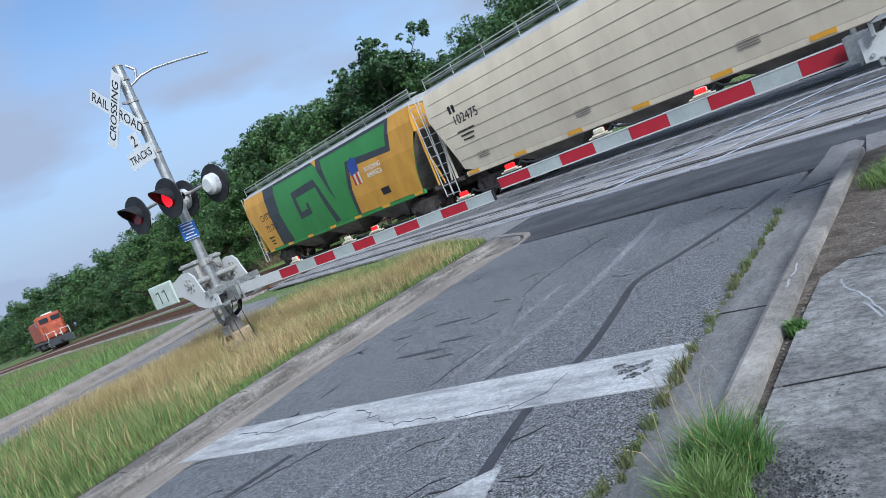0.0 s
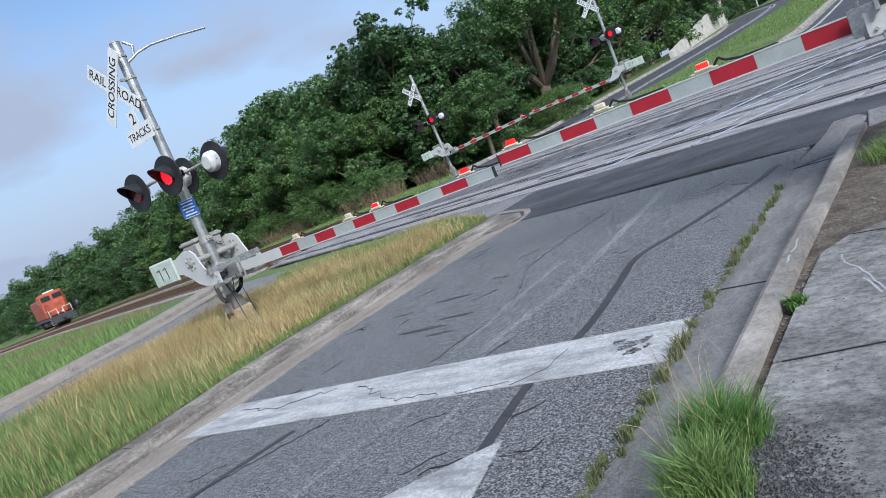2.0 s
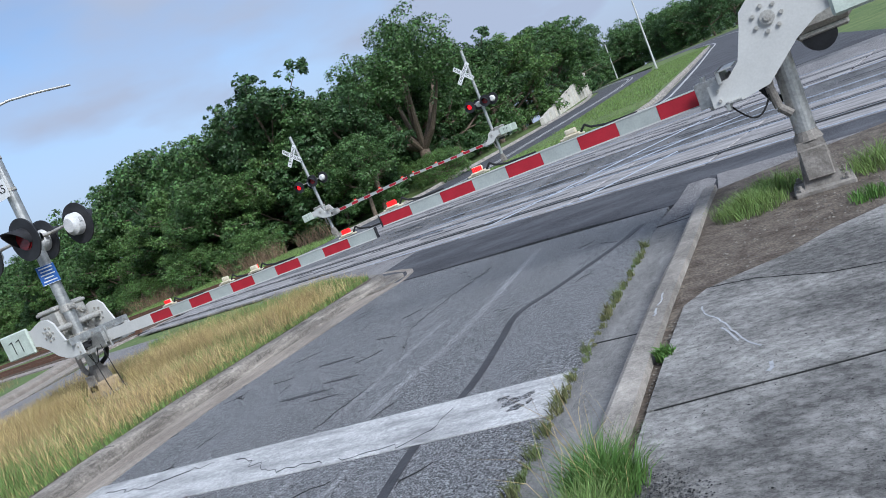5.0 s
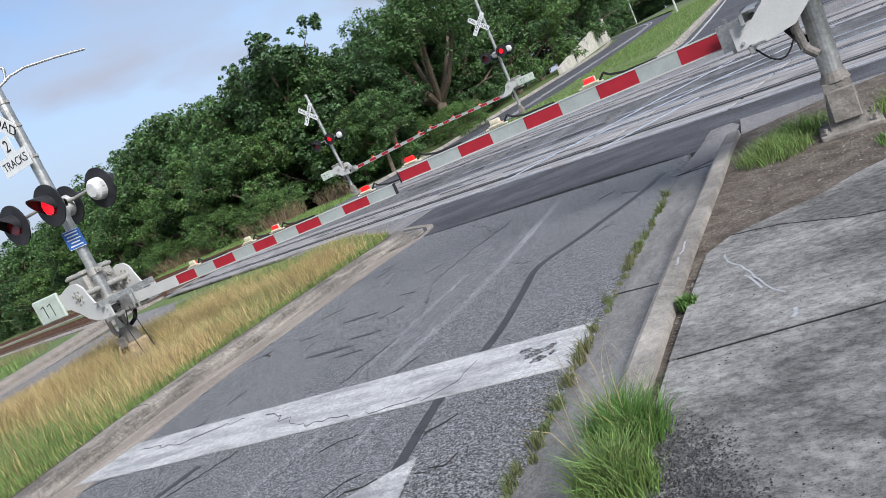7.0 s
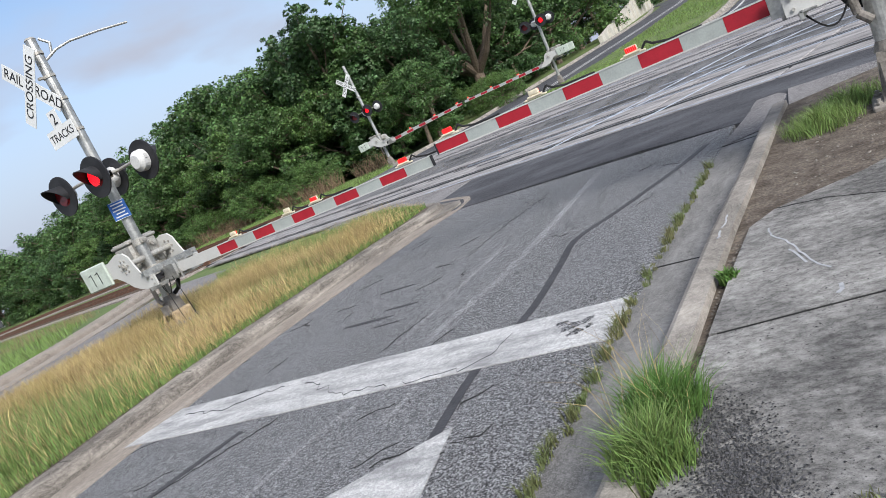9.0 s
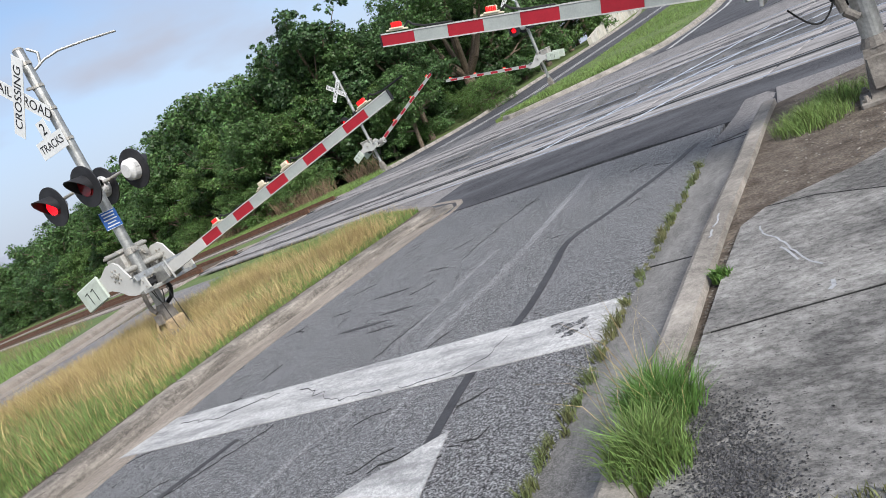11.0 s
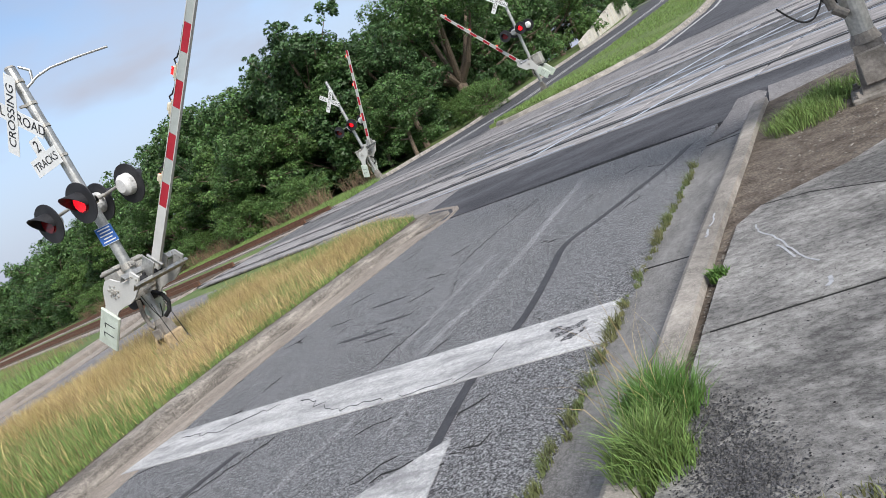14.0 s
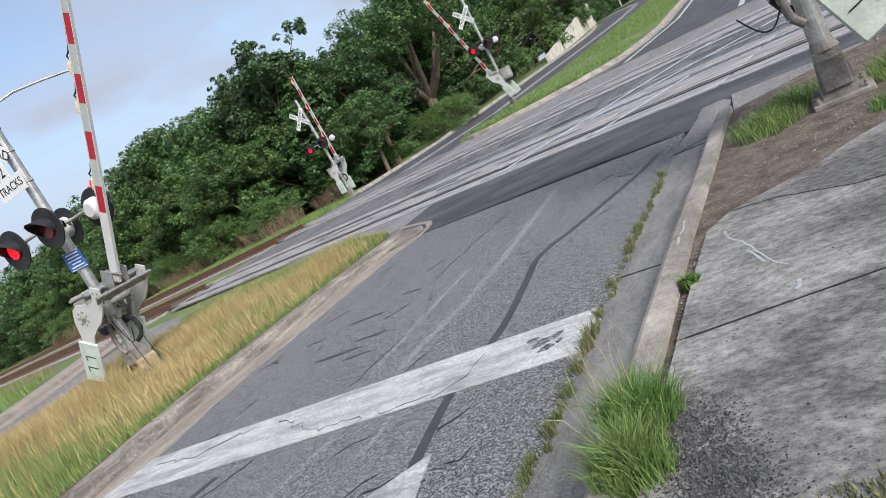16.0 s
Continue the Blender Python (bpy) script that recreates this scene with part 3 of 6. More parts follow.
# footway
WALKS = [[(-0.88, -12), (6, -12), (6, 1.3), (-0.9, 1.15)],
         [(-0.905, 1.165), (6, 1.315), (6, 3.9), (0.3, 2.99), (-0.885, 2.80)],
         [(-0.885, 2.815), (0.3, 3.005), (6, 3.915), (6, 3.95), (0.4, 3.93), (-0.07, 4.03), (-0.46, 4.27), (-0.73, 4.32), (-0.85, 4.1), (-0.87, 3.6)],
         [(-0.72, 4.335), (-0.455, 4.284), (-0.065, 4.045), (0.4, 3.945), (6, 3.97), (6, 6.9), (0.9, 5.5), (-0.01, 4.88), (-0.25, 4.62), (-0.53, 4.46)]]


def footway():
    for i, o in enumerate(WALKS):
        structure("pavement_%d" % (i + 1), slab(B(), o, -0.05, 0.146 - 0.003 * (i % 2)), M_WALK, "mottled grey concrete footway slab with dark stains", "pavement")


footway()
structure("verge", slab(B(), [(-1.0, -12), (-0.98, 2.5), (-0.96, 4.1), (-0.92, 5.9), (-0.91, 6.8), (-0.89, 7.72), (0.0, 8.15), (0.8, 8.45), (6, 7.4), (6, -12)], -0.06, 0.105), M_SOIL,
          "bare brown soil with gravel round the signal footing", "ground")
structure("pavement_5", slab(B(), [(-0.88, 7.75), (-0.2, 7.7), (0.9, 7.75), (2.4, 7.4), (2.6, 8.3), (0.9, 8.75), (-0.2, 9.0), (-0.98, 9.2)], -0.05, 0.03), M_OLDASPH,
          "pale broken concrete strip beside the rails", "pavement")

# white stop line, arrow and marks
structure("stop_line", ribbon(B(), [(-5.85, 3.66), (-4.7, 3.72), (-3.4, 3.77), (-1.55, 3.84)], [(-5.95, 3.08), (-4.7, 3.14), (-3.4, 3.2), (-1.5, 3.3)], 0.009, 0.007),
          M_PAINT, "cracked worn white stop line across the lane", "road marking")
structure("arrow_marking", slab(B(), [(-2.2, 2.62), (-2.0, 1.75), (-3.0, 1.0), (-3.3, 1.5)], 0.0, 0.006), M_PAINT, "worn white painted wedge of a lane arrow", "road marking")
SEAL = dense([(-2.2, 1.0), (-2.25, 2.3), (-2.38, 3.3), (-2.32, 4.0), (-2.41, 4.9), (-2.47, 5.5), (-2.25, 6.0), (-1.84, 7.1), (-1.7, 7.7)], 0.12)
structure("sealed_crack", ribbon(B(), offset(SEAL, 0.034), offset(SEAL, -0.034), 0.004, 0.004), M_SEAL, "dark band of crack sealant along the lane", "road marking")
SEAL2 = dense([(-4.9, 1.2), (-4.5, 2.2), (-4.3, 3.0)], 0.12)
structure("sealed_crack", ribbon(B(), offset(SEAL2, 0.03), offset(SEAL2, -0.03), 0.004, 0.005), M_SEAL, "dark band of crack sealant along the lane", "road marking")


def jagged(pts, rng, amp=0.03, step=0.06):
    L = dense(pts, step)
    return [(x + rng.gauss(0, amp) * 0.5, y + rng.gauss(0, amp) * 0.5) for x, y in L]


def cracks():
    rng = random.Random(31)

    def crack(pts, w=0.011, lift=0.0115, amp=0.028):
        L = jagged(pts, rng, amp)
        ws = [w * rng.uniform(0.25, 1.3) for _ in L]
        l = [(x, y + k / 2) for (x, y), k in zip(L, ws)]
        r = [(x + k / 3, y - k / 2) for (x, y), k in zip(L, ws)]
        structure("crack", ribbon(B(), l, r, lift, 0.004), M_CRACK, "thin dark open crack in the road surface", "crack")
    crack([(-5.6, 3.5), (-4.95, 3.44), (-4.7, 3.6), (-4.46, 3.66)], 0.010, amp=0.04)
    crack([(-4.15, 3.62), (-3.8, 3.45), (-3.6, 3.3), (-3.4, 3.29), (-3.08, 3.28)], 0.010, amp=0.04)
    crack([(-2.97, 3.25), (-2.4, 3.35), (-2.31, 3.64)], 0.005, amp=0.04)
    for i in range(46):
        x, y = rng.uniform(-6.0, -1.8), rng.uniform(1.2, 8.2)
        a = rng.uniform(0.3, 1.2) if rng.random() < 0.7 else rng.uniform(1.2, 2.8)
        n = 1
        pts = [(x, y)]
        for k in range(n):
            a += rng.gauss(0, 0.35)
            pts.append((max(-6.1, min(-1.65, pts[-1][0] + 0.26 * math.cos(a))), min(8.3, pts[-1][1] + 0.26 * math.sin(a))))
        crack(pts, rng.uniform(0.006, 0.012), 0.004, 0.04)
    crack([(-5.0, 1.4), (-4.6, 2.0), (-4.3, 2.6), (-4.0, 3.1)], 0.014, 0.004)
    crack([(-3.6, 3.9), (-3.5, 5.0), (-3.9, 6.2), (-3.7, 8.0)], 0.008, 0.004)
    # scuffed bare spot on the stop line, and rubber smears
    def blot(x, y, r, mt, lift, name, label, sx=1.0):
        pts = []
        for k in range(14):
            q = r * rng.uniform(0.55, 1.2)
            pts.append((x + sx * q * math.cos(k * 0.449), y + q * math.sin(k * 0.449)))
        structure(name, slab(B(), pts, 0.0, lift), mt, label, "road marking")
    for dx, dy, r in ((0, 0, 0.07), (0.09, 0.05, 0.05), (-0.08, 0.07, 0.045), (0.06, -0.09, 0.05), (0.13, -0.04, 0.03)):
        blot(-1.86 + dx, 3.57 + dy, r, M_CHIP, 0.0108, "bare_spot", "worn bare spot in the white paint")
    for x, y, r in ((-4.35, 4.75, 0.035), (-4.1, 4.95, 0.022), (-4.6, 5.6, 0.03), (-4.0, 4.55, 0.02)):
        blot(x, y, r, M_SEAL, 0.0042, "rubber_smear", "dark rubber smear on the road", 9.0)
    for y in (0.4, 2.75, 4.3, 6.1, 7.6):
        xm = float(np.interp(y, (-30, 2.4, 4.0, 5.2, 6.2, 7.2, 8.6), (-5.9, -6.08, -6.33, -6.43, -6.38, -6.34, -6.28)))
        jb = B()
        box(jb, (xm - 0.165, y, 0.085), (0.19, 0.007, 0.114))
        structure("kerb_joint", jb, M_CRACK, "dark open joint across the median kerb", "joint")
    # joints of the gutter and kerb
    for y in (-2.0, 1.1, 4.25, 7.3):
        structure("gutter_joint", slab(B(), [(-1.5, y), (-1.14, y - 0.02), (-1.14, y - 0.008), (-1.5, y + 0.012)], -0.03, 0.002), M_CRACK, "dark joint across the gutter", "joint")
    # pale streaks along the wheel tracks
    for pts, w in (([(-3.5, 0.8), (-3.4, 2.2), (-3.25, 3.1)], 0.05), ([(-2.78, 2.8), (-2.8, 3.18)], 0.05), ([(-3.15, 3.9), (-3.0, 5.5), (-3.1, 8.2)], 0.10), ([(-3.5, 4.0), (-3.45, 6.0)], 0.06)):
        L = [(x + rng.gauss(0, 0.012), y) for x, y in dense(pts, 0.1)]
        structure("pale_streak", ribbon(B(), offset(L, w / 2), offset(L, -w / 2), 0.003, 0.003), M_PALE, "pale worn streak along the wheel track", "stain")
    # dark open joints of the footway
    for a, c in (((-0.85, 2.807), (6, 3.907)), ((-0.72, 4.327), (-0.46, 4.277)), ((-0.46, 4.277), (-0.067, 4.037)), ((-0.067, 4.037), (0.4, 3.938)), ((0.4, 3.938), (6, 3.96)), ((-0.9, 1.157), (6, 1.307))):
        L = [(a[0] + (c[0] - a[0]) * k / 40, a[1] + (c[1] - a[1]) * k / 40 + rng.gauss(0, 0.002)) for k in range(41)]
        structure("footway_joint", ribbon(B(), offset(L, 0.003), offset(L, -0.003), 0.1475, 0.01), M_CRACK, "dark open joint between footway slabs", "joint")
    # survey paint on the footway
    def stroke(pts, w, z=0.1478):
        L = dense(pts, 0.04)
        L = [(x + rng.gauss(0, 0.003), y + rng.gauss(0, 0.003)) for x, y in L]
        structure("paint_stroke", ribbon(B(), offset(L, w / 2), offset(L, -w / 2), z, 0.004), M_SPRAY, "faded white sprayed squiggle on the concrete", "paint mark")
    stroke(SQ1, 0.009)
    stroke(SQ2, 0.011)
    stroke([(-0.385, 3.06), (-0.372, 3.0), (-0.39, 2.97)], 0.018)
    for y, w, l in ((4.02, 0.012, 0.12), (4.2, 0.009, 0.22)):
        x = -1.045 + (y - 2.8) * 0.02
        stroke([(x, y), (x + 0.012, y + l / 2), (x + 0.004, y + l)], w, 0.1595)


SQ1, SQ2 = [(-0.74, 4.0), (-0.71, 3.87), (-0.65, 3.77), (-0.54, 3.5), (-0.49, 3.36), (-0.42, 3.26)], [(-0.61, 3.6), (-0.56, 3.48), (-0.52, 3.38)]
cracks()


# ---- rails ----
def railway(c, name, label):
    bed = [(x, track_y(x, c)) for x in (-300, -200, -150, -120, -110, -100, -92, -84, -76, -68, -60, -45, -34, -27, -21)]
    bedr = [(x, track_y(x, c)) for x in (9, 20, 60, 150, 420)]
    for side in (bed, bedr):
        structure(name + "_bed", ribbon(B(), offset(side, 2.0), offset(side, -2.0), 0.0, 0.3), M_BALLAST, "grey-brown crushed stone ballast", "ballast")
    d = Vector((-1, 0.285, 0)).normalized()
    nrm = Vector((0.285, 1, 0)).normalized()
    for s in (-0.75, 0.75):
        line = [(x + nrm.x * s, track_y(x, c) + nrm.y * s) for x in (-300, -200, -150, -120, -110, -100, -92, -84, -76, -68, -60, -45, -34, -27, -21)]
        bm = B()
        ribbon(bm, offset(line, 0.036), offset(line, -0.036), 0.18, 0.18)
        structure(name + "_rail", bm, M_RUST, "rust-brown steel rail on ballast", "rail")
        line = [(x + nrm.x * s, track_y(x, c) + nrm.y * s) for x in (-21, -14, -7, 0, 9)]
        structure(name + "_rail", ribbon(B(), offset(line, 0.036), offset(line, -0.036), 0.020, 0.15), M_RAIL, "polished steel rail set flush in the crossing", "rail")
        structure(name + "_flangeway", ribbon(B(), offset(line, 0.17), offset(line, -0.17), 0.013, 0.05), M_BLACK, "black rubber flangeway beside the rail", "rail")
        line = [(x + nrm.x * s, track_y(x, c) + nrm.y * s) for x in (9, 60, 420)]
        structure(name + "_rail", ribbon(B(), offset(line, 0.036), offset(line, -0.036), 0.18, 0.18), M_RUST, "rust-brown steel rail on ballast", "rail")
    # timber sleepers on the open line
    grp = thing(name + "_sleepers", pose(0, 0, 0), "row of old dark timber sleepers in the ballast", "sleepers", kind="structure")
    bm0 = B()
    box(bm0, (0, 0, 0), (0.22, 2.6, 0.16))
    tie = link_mesh("sleeper", bm0, M_TIE)
    tie.parent = grp
    for i in range(70):
        x = -21.6 - i * 0.56
        o = tie if i == 0 else bpy.data.objects.new("sleeper", tie.data)
        if i:
            scene.collection.objects.link(o)
            o.parent = grp
        o.matrix_basis = pose(x, track_y(x, c), gz(x, track_y(x, c)) - 0.045, 0, 0, TRACK_TURN)


railway(NEAR_C, "near_line", "")
railway(FAR_C, "far_line", "")


def panels(c, name):
    """Concrete crossing panels between and outside the rails."""
    root = thing(name, pose(-1, c, 0, 0, 0, TRACK_TURN), "stained concrete crossing panels between the rails", "crossing panels", kind="structure")
    for row, (y, w) in enumerate(((0.0, 1.16), (-1.24, 0.58), (1.24, 0.58))):
        b0 = B()
        box(b0, (0, 0, 0), (2.40, w, 0.06), bevel=0.012)
        first = None
        for i in range(-7, 4):
            if first is None:
                first = link_mesh("panel", b0, M_PANEL)
                o = first
            else:
                o = bpy.data.objects.new("panel", first.data)
                scene.collection.objects.link(o)
            o.parent = root
            o.matrix_basis = pose(i * 2.44 - 1.0, y, -0.012 + 0.003 * random.random())


panels(NEAR_C, "panels_near")
panels(FAR_C, "panels_far")


def survey_lines():
    def ln(a, b, w=0.05):
        L = [a, ((a[0] + b[0]) / 2, (a[1] + b[1]) / 2), b]
        structure("survey_line", ribbon(B(), offset(L, w / 2), offset(L, -w / 2), 0.028, 0.012), M_LINE, "thin white sprayed survey line over the crossing", "road marking")
    ln((-5.3, 12.0), (-1.6, 17.9))
    ln((-3.3, 11.3), (-1.9, 13.2))
    ln((-5.6, 12.6), (0.4, 16.2), 0.035)
    for c in (NEAR_C - 1.57, NEAR_C + 0.55, NEAR_C + 1.62, NEAR_C + 2.6, FAR_C - 1.7, FAR_C + 1.7):
        for x0, x1 in ((-8.5, -4.2), (-3.9, 2.0)):
            ln((x0, track_y(x0, c) + 0.04), (x1, track_y(x1, c)), 0.04)


def dark_marks():
    """Oil smears and dark patches on the crossing surface."""
    rng = random.Random(8)
    for i in range(46):
        x = rng.uniform(-13, 1.5)
        c = rng.choice((NEAR_C - 0.9, NEAR_C, NEAR_C + 0.4, FAR_C, FAR_C - 1.2, NEAR_C + 2.5, NEAR_C + 3.6))
        l, w = rng.uniform(0.3, 1.6), rng.uniform(0.03, 0.12)
        L = [(x, track_y(x, c)), (x + l / 2, track_y(x + l / 2, c) + rng.gauss(0, 0.03)), (x + l, track_y(x + l, c))]
        structure("oil_smear", ribbon(B(), offset(L, w / 2), offset(L, -w / 2), 0.0245 + 0.00004 * i, 0.006), M_SEAL, "dark oily smear on the crossing", "stain")


survey_lines()
dark_marks()


# retaining wall up the valley
def retaining_wall():
    bm = B()
    a, b = Vector((-20.9, 70, 0)), Vector((-26.6, 120, 0))
    n = 12
    d = (b - a).normalized()
    nr = Vector((-d.y, d.x, 0))
    front, back = [], []
    for i in range(n + 1):
        p = a.lerp(b, i / n)
        g = gz(p.x, p.y)
        h = 0.7 + 2.9 * i / n
        front.append([bm.verts.new((p.x, p.y, g - 0.3)), bm.verts.new((p.x, p.y, g + h))])
        q = p + nr * 0.4
        back.append([bm.verts.new((q.x, q.y, g - 0.3)), bm.verts.new((q.x, q.y, g + h))])
    for i in range(n):
        bm.faces.new((front[i][0], front[i + 1][0], front[i + 1][1], front[i][1]))
        bm.faces.new((front[i][1], front[i + 1][1], back[i + 1][1], back[i][1]))
        bm.faces.new((back[i][0], back[i][1], back[i + 1][1], back[i + 1][0]))
    for i in (0, n):
        bm.faces.new((front[i][0], front[i][1], back[i][1], back[i][0]))
    bmesh.ops.recalc_face_normals(bm, faces=bm.faces)
    w = structure("wall_valley", bm, M_WALL, "pale stained concrete retaining wall rising along the side road", "wall")
    for i in range(1, n):
        p = a.lerp(b, i / n)
        g = gz(p.x, p.y)
        bb = B()
        box(bb, (0, 0, 0), (0.5, 0.07, 0.6 + 2.9 * i / n))
        o = part("pilaster", bb, M_WALL, w)
        o.matrix_basis = Matrix.Translation((p.x, p.y, g + 0.28 + 1.45 * i / n)) @ pose(0, 0, 0, 0, 0, 7)


retaining_wall()


# ---- crossing signals ----
ANIMATED = []


def gate_lamp(parent, x, y, state):
    """A lamp on the arm; state: 1 lit, 0 dead, or the phase in which its lens flips to imitate flashing."""
    b = B()
    box(b, (x, y, 0.086), (0.24, 0.05, 0.018), bevel=0.006)
    box(b, (x, y, 0.100), (0.16, 0.065, 0.024), bevel=0.008)
    body = part("lamp_base", b, M_ARMLENS, parent)
    b = B()
    box(b, (0, 0.006, 0), (0.115, 0.034, 0.055), bevel=0.012)
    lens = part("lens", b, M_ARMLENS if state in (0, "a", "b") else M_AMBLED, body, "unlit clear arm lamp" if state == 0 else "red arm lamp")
    lens.matrix_basis = pose(x, y, 0.136)
    if state != 0:
        b = B()
        for k in range(6):
            box(b, (-0.045 + k * 0.018, -0.016, 0), (0.011, 0.012, 0.044))
        part("lit_bars", b, M_AMBLED, lens, "lit red bars of the arm lamp")
    # lens turned about, lit bars out or hidden, in place of switching the lamp
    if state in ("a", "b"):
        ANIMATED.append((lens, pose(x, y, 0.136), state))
    b = B()
    tube(b, [(x + 0.09, y, 0.1), (x + 0.14, y, 0.15), (x + 0.19, y, 0.11), (x + 0.32, y, 0.082), (x + 0.62, y, 0.078)], 0.011, 6)
    part("cable", b, M_BLACK, body)


def flasher(parent, x, y, z, face, lit_name):
    """A round flashing lamp with black backing, hood and grey rear cover; face: -1 looks towards -y."""
    b = B()
    rod(b, (x, y, z), (x, y + face * 0.02, z), 0.30, 0.30, 32)
    back = part("backing", b, M_HOOD, parent, "round black backing disc")
    b = B()
    rod(b, (x, y - face * 0.005, z), (x, y - face * 0.10, z), 0.165, 0.155, 24)
    rod(b, (x, y - face * 0.10, z), (x, y - face * 0.15, z), 0.155, 0.10, 24)
    box(b, (x + 0.155, y - face * 0.05, z + 0.03), (0.03, 0.05, 0.06))
    box(b, (x - 0.155, y - face * 0.05, z - 0.03), (0.03, 0.05, 0.06))
    part("rear_cover", b, M_LAMPBACK, back, "dented grey rear cover")
    b = B()
    seg = 20
    ring = []
    for i in range(seg + 1):
        a = radians(-25) + radians(230) * i / seg
        ring.append((math.cos(a), math.sin(a)))
    for (c0, s0), (c1, s1) in zip(ring[:-1], ring[1:]):
        def pt(c, s, r, d):
            return b.verts.new((x + c * r, y + face * d, z + s * r))
        d0, d1 = 0.02 + 0.26 * max(0.15, (s0 + 0.6) / 1.6), 0.02 + 0.26 * max(0.15, (s1 + 0.6) / 1.6)
        b.faces.new((pt(c0, s0, 0.165, 0.02), pt(c1, s1, 0.165, 0.02), pt(c1, s1, 0.155, d1), pt(c0, s0, 0.155, d0)))
        b.faces.new((pt(c0, s0, 0.157, 0.02), pt(c0, s0, 0.147, d0), pt(c1, s1, 0.147, d1), pt(c1, s1, 0.157, 0.02)))
        b.faces.new((pt(c0, s0, 0.155, d0), pt(c1, s1, 0.155, d1), pt(c1, s1, 0.147, d1), pt(c0, s0, 0.147, d0)))
    part("hood", b, M_HOOD, back)
    b = B()
    rod(b, (x, y + face * 0.02, z), (x, y + face * 0.026, z), 0.150, 0.150, 24)
    part("reflector", b, M_LENS, back, "dark red lamp bowl")
    # disc added to imitate switching: lit dots one face, dark lens the other
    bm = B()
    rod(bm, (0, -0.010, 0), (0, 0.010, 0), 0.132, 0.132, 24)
    disc = part("flip_disc", bm, M_LENS, parent, "added two-sided disc flipped to imitate the red lamp flashing")
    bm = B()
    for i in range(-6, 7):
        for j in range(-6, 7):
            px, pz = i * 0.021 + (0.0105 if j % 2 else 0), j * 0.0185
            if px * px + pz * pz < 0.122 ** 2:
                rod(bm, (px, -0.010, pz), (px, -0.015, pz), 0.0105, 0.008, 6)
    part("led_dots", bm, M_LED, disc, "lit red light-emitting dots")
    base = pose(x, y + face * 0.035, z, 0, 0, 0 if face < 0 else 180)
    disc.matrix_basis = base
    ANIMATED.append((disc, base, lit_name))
    return back


def crossing_signal(name, m, s, H, label, arm_len, pivot_z, tracks_sign=True, first_red=0.55, scale_arm=1.0, lamp_z=2.62, xb_z=4.05, arm_root=0.35, back_lamps=True, base_mat=None, drop=0.31, reach=0.84, yoke_x=0.45, arm_y=0.05, arm_turn=0.0, arm_lamps=None, wide=0.42):
    """A mast with crossbuck, flashing lamps and gate. s: +1 if the arm points to +x. Local origin at the foot, traffic comes from -y."""
    root = thing(name, m, label, "crossing signal", "railway crossing signals")
    b = B()
    rod(b, (0, 0, 0.3), (0, 0, H), 0.080, 0.076, 20)
    part("mast", b, M_GALV, root, "dull galvanised steel mast")
    b = B()
    rod(b, (0, 0, H), (0, 0, H + 0.03), 0.082, 0.06, 20)
    part("cap", b, M_ALU, root)
    # cast foot
    b = B()
    box(b, (0, 0, 0.06), (0.44, 0.44, 0.05), bevel=0.012)
    for sx in (-1, 1):
        for sy in (-1, 1):
            rod(b, (sx * 0.17, sy * 0.17, -0.02), (sx * 0.17, sy * 0.17, 0.13), 0.016, 0.016, 8)
            rod(b, (sx * 0.17, sy * 0.17, 0.085), (sx * 0.17, sy * 0.17, 0.105), 0.03, 0.03, 6)
    bmesh.ops.create_cone(b, cap_ends=True, segments=4, radius1=0.195, radius2=0.135, depth=0.36, matrix=pose(0, 0, 0.265, 0, 0, 45))
    rod(b, (0, 0, 0.44), (0, 0, 0.52), 0.11, 0.08, 16)
    box(b, (0, -0.155, 0.27), (0.2, 0.03, 0.25), bevel=0.01)
    part("foot", b, M_FOOT, root, "weathered cast aluminium foot with bolts")
    b = B()
    box(b, (0, 0, -0.05 if base_mat is None else 0.06), (0.50, 0.50, 0.16) if base_mat is None else (0.34, 0.34, 0.42), bevel=0.03)
    part("footing", b, base_mat or M_WALK, root, "concrete footing")
    # crossbuck
    sz, yb = xb_z, -0.16
    for k, (ang, txt) in enumerate(((45, "CROSSING"), (-45, "RAIL      ROAD"))):
        b = B()
        box(b, (0, 0, 0), (1.22, 0.006, 0.23))
        bl = part("crossbuck_blade", b, M_SIGN, root, "white blade lettered " + ("crossing" if k == 0 else "rail road"))
        bl.matrix_basis = pose(-0.28, yb - 0.012 * (1 - k), sz, 0, -ang, 0)
        for word, dx in (((txt, 0.0),) if k == 0 else (("RAIL", -0.36), ("ROAD", 0.37))):
            words("lettering", word, 0.205, pose(dx, -0.0045, 0) @ FACE, bl)
    if tracks_sign:
        b = B()
        box(b, (0, 0, 0.13), (0.23, 0.006, 0.24))
        box(b, (0, 0, -0.12), (0.68, 0.006, 0.26))
        ts = part("track_sign", b, M_SIGN, root, "white sign reading 2 tracks")
        ts.matrix_basis = pose(-0.14, yb - 0.01, sz - 0.67)
        words("lettering", "2", 0.24, pose(0, -0.0045, 0.12) @ FACE, ts)
        words("lettering", "TRACKS", 0.165, pose(0, -0.0045, -0.12) @ FACE, ts)
    for z in (sz + 0.36, sz + 0.02, sz - 0.33, sz - 0.8, lamp_z):
        b = B()
        rod(b, (0, 0, z - 0.022), (0, 0, z + 0.022), 0.088, 0.088, 16)
        box(b, (-0.02, -0.1, z), (0.05, 0.12, 0.035))
        box(b, (0.07, 0, z), (0.05, 0.07, 0.04))
        part("clamp", b, M_ALU, root)
    # lamps
    backs = (-1, 1) if back_lamps else (-1,)
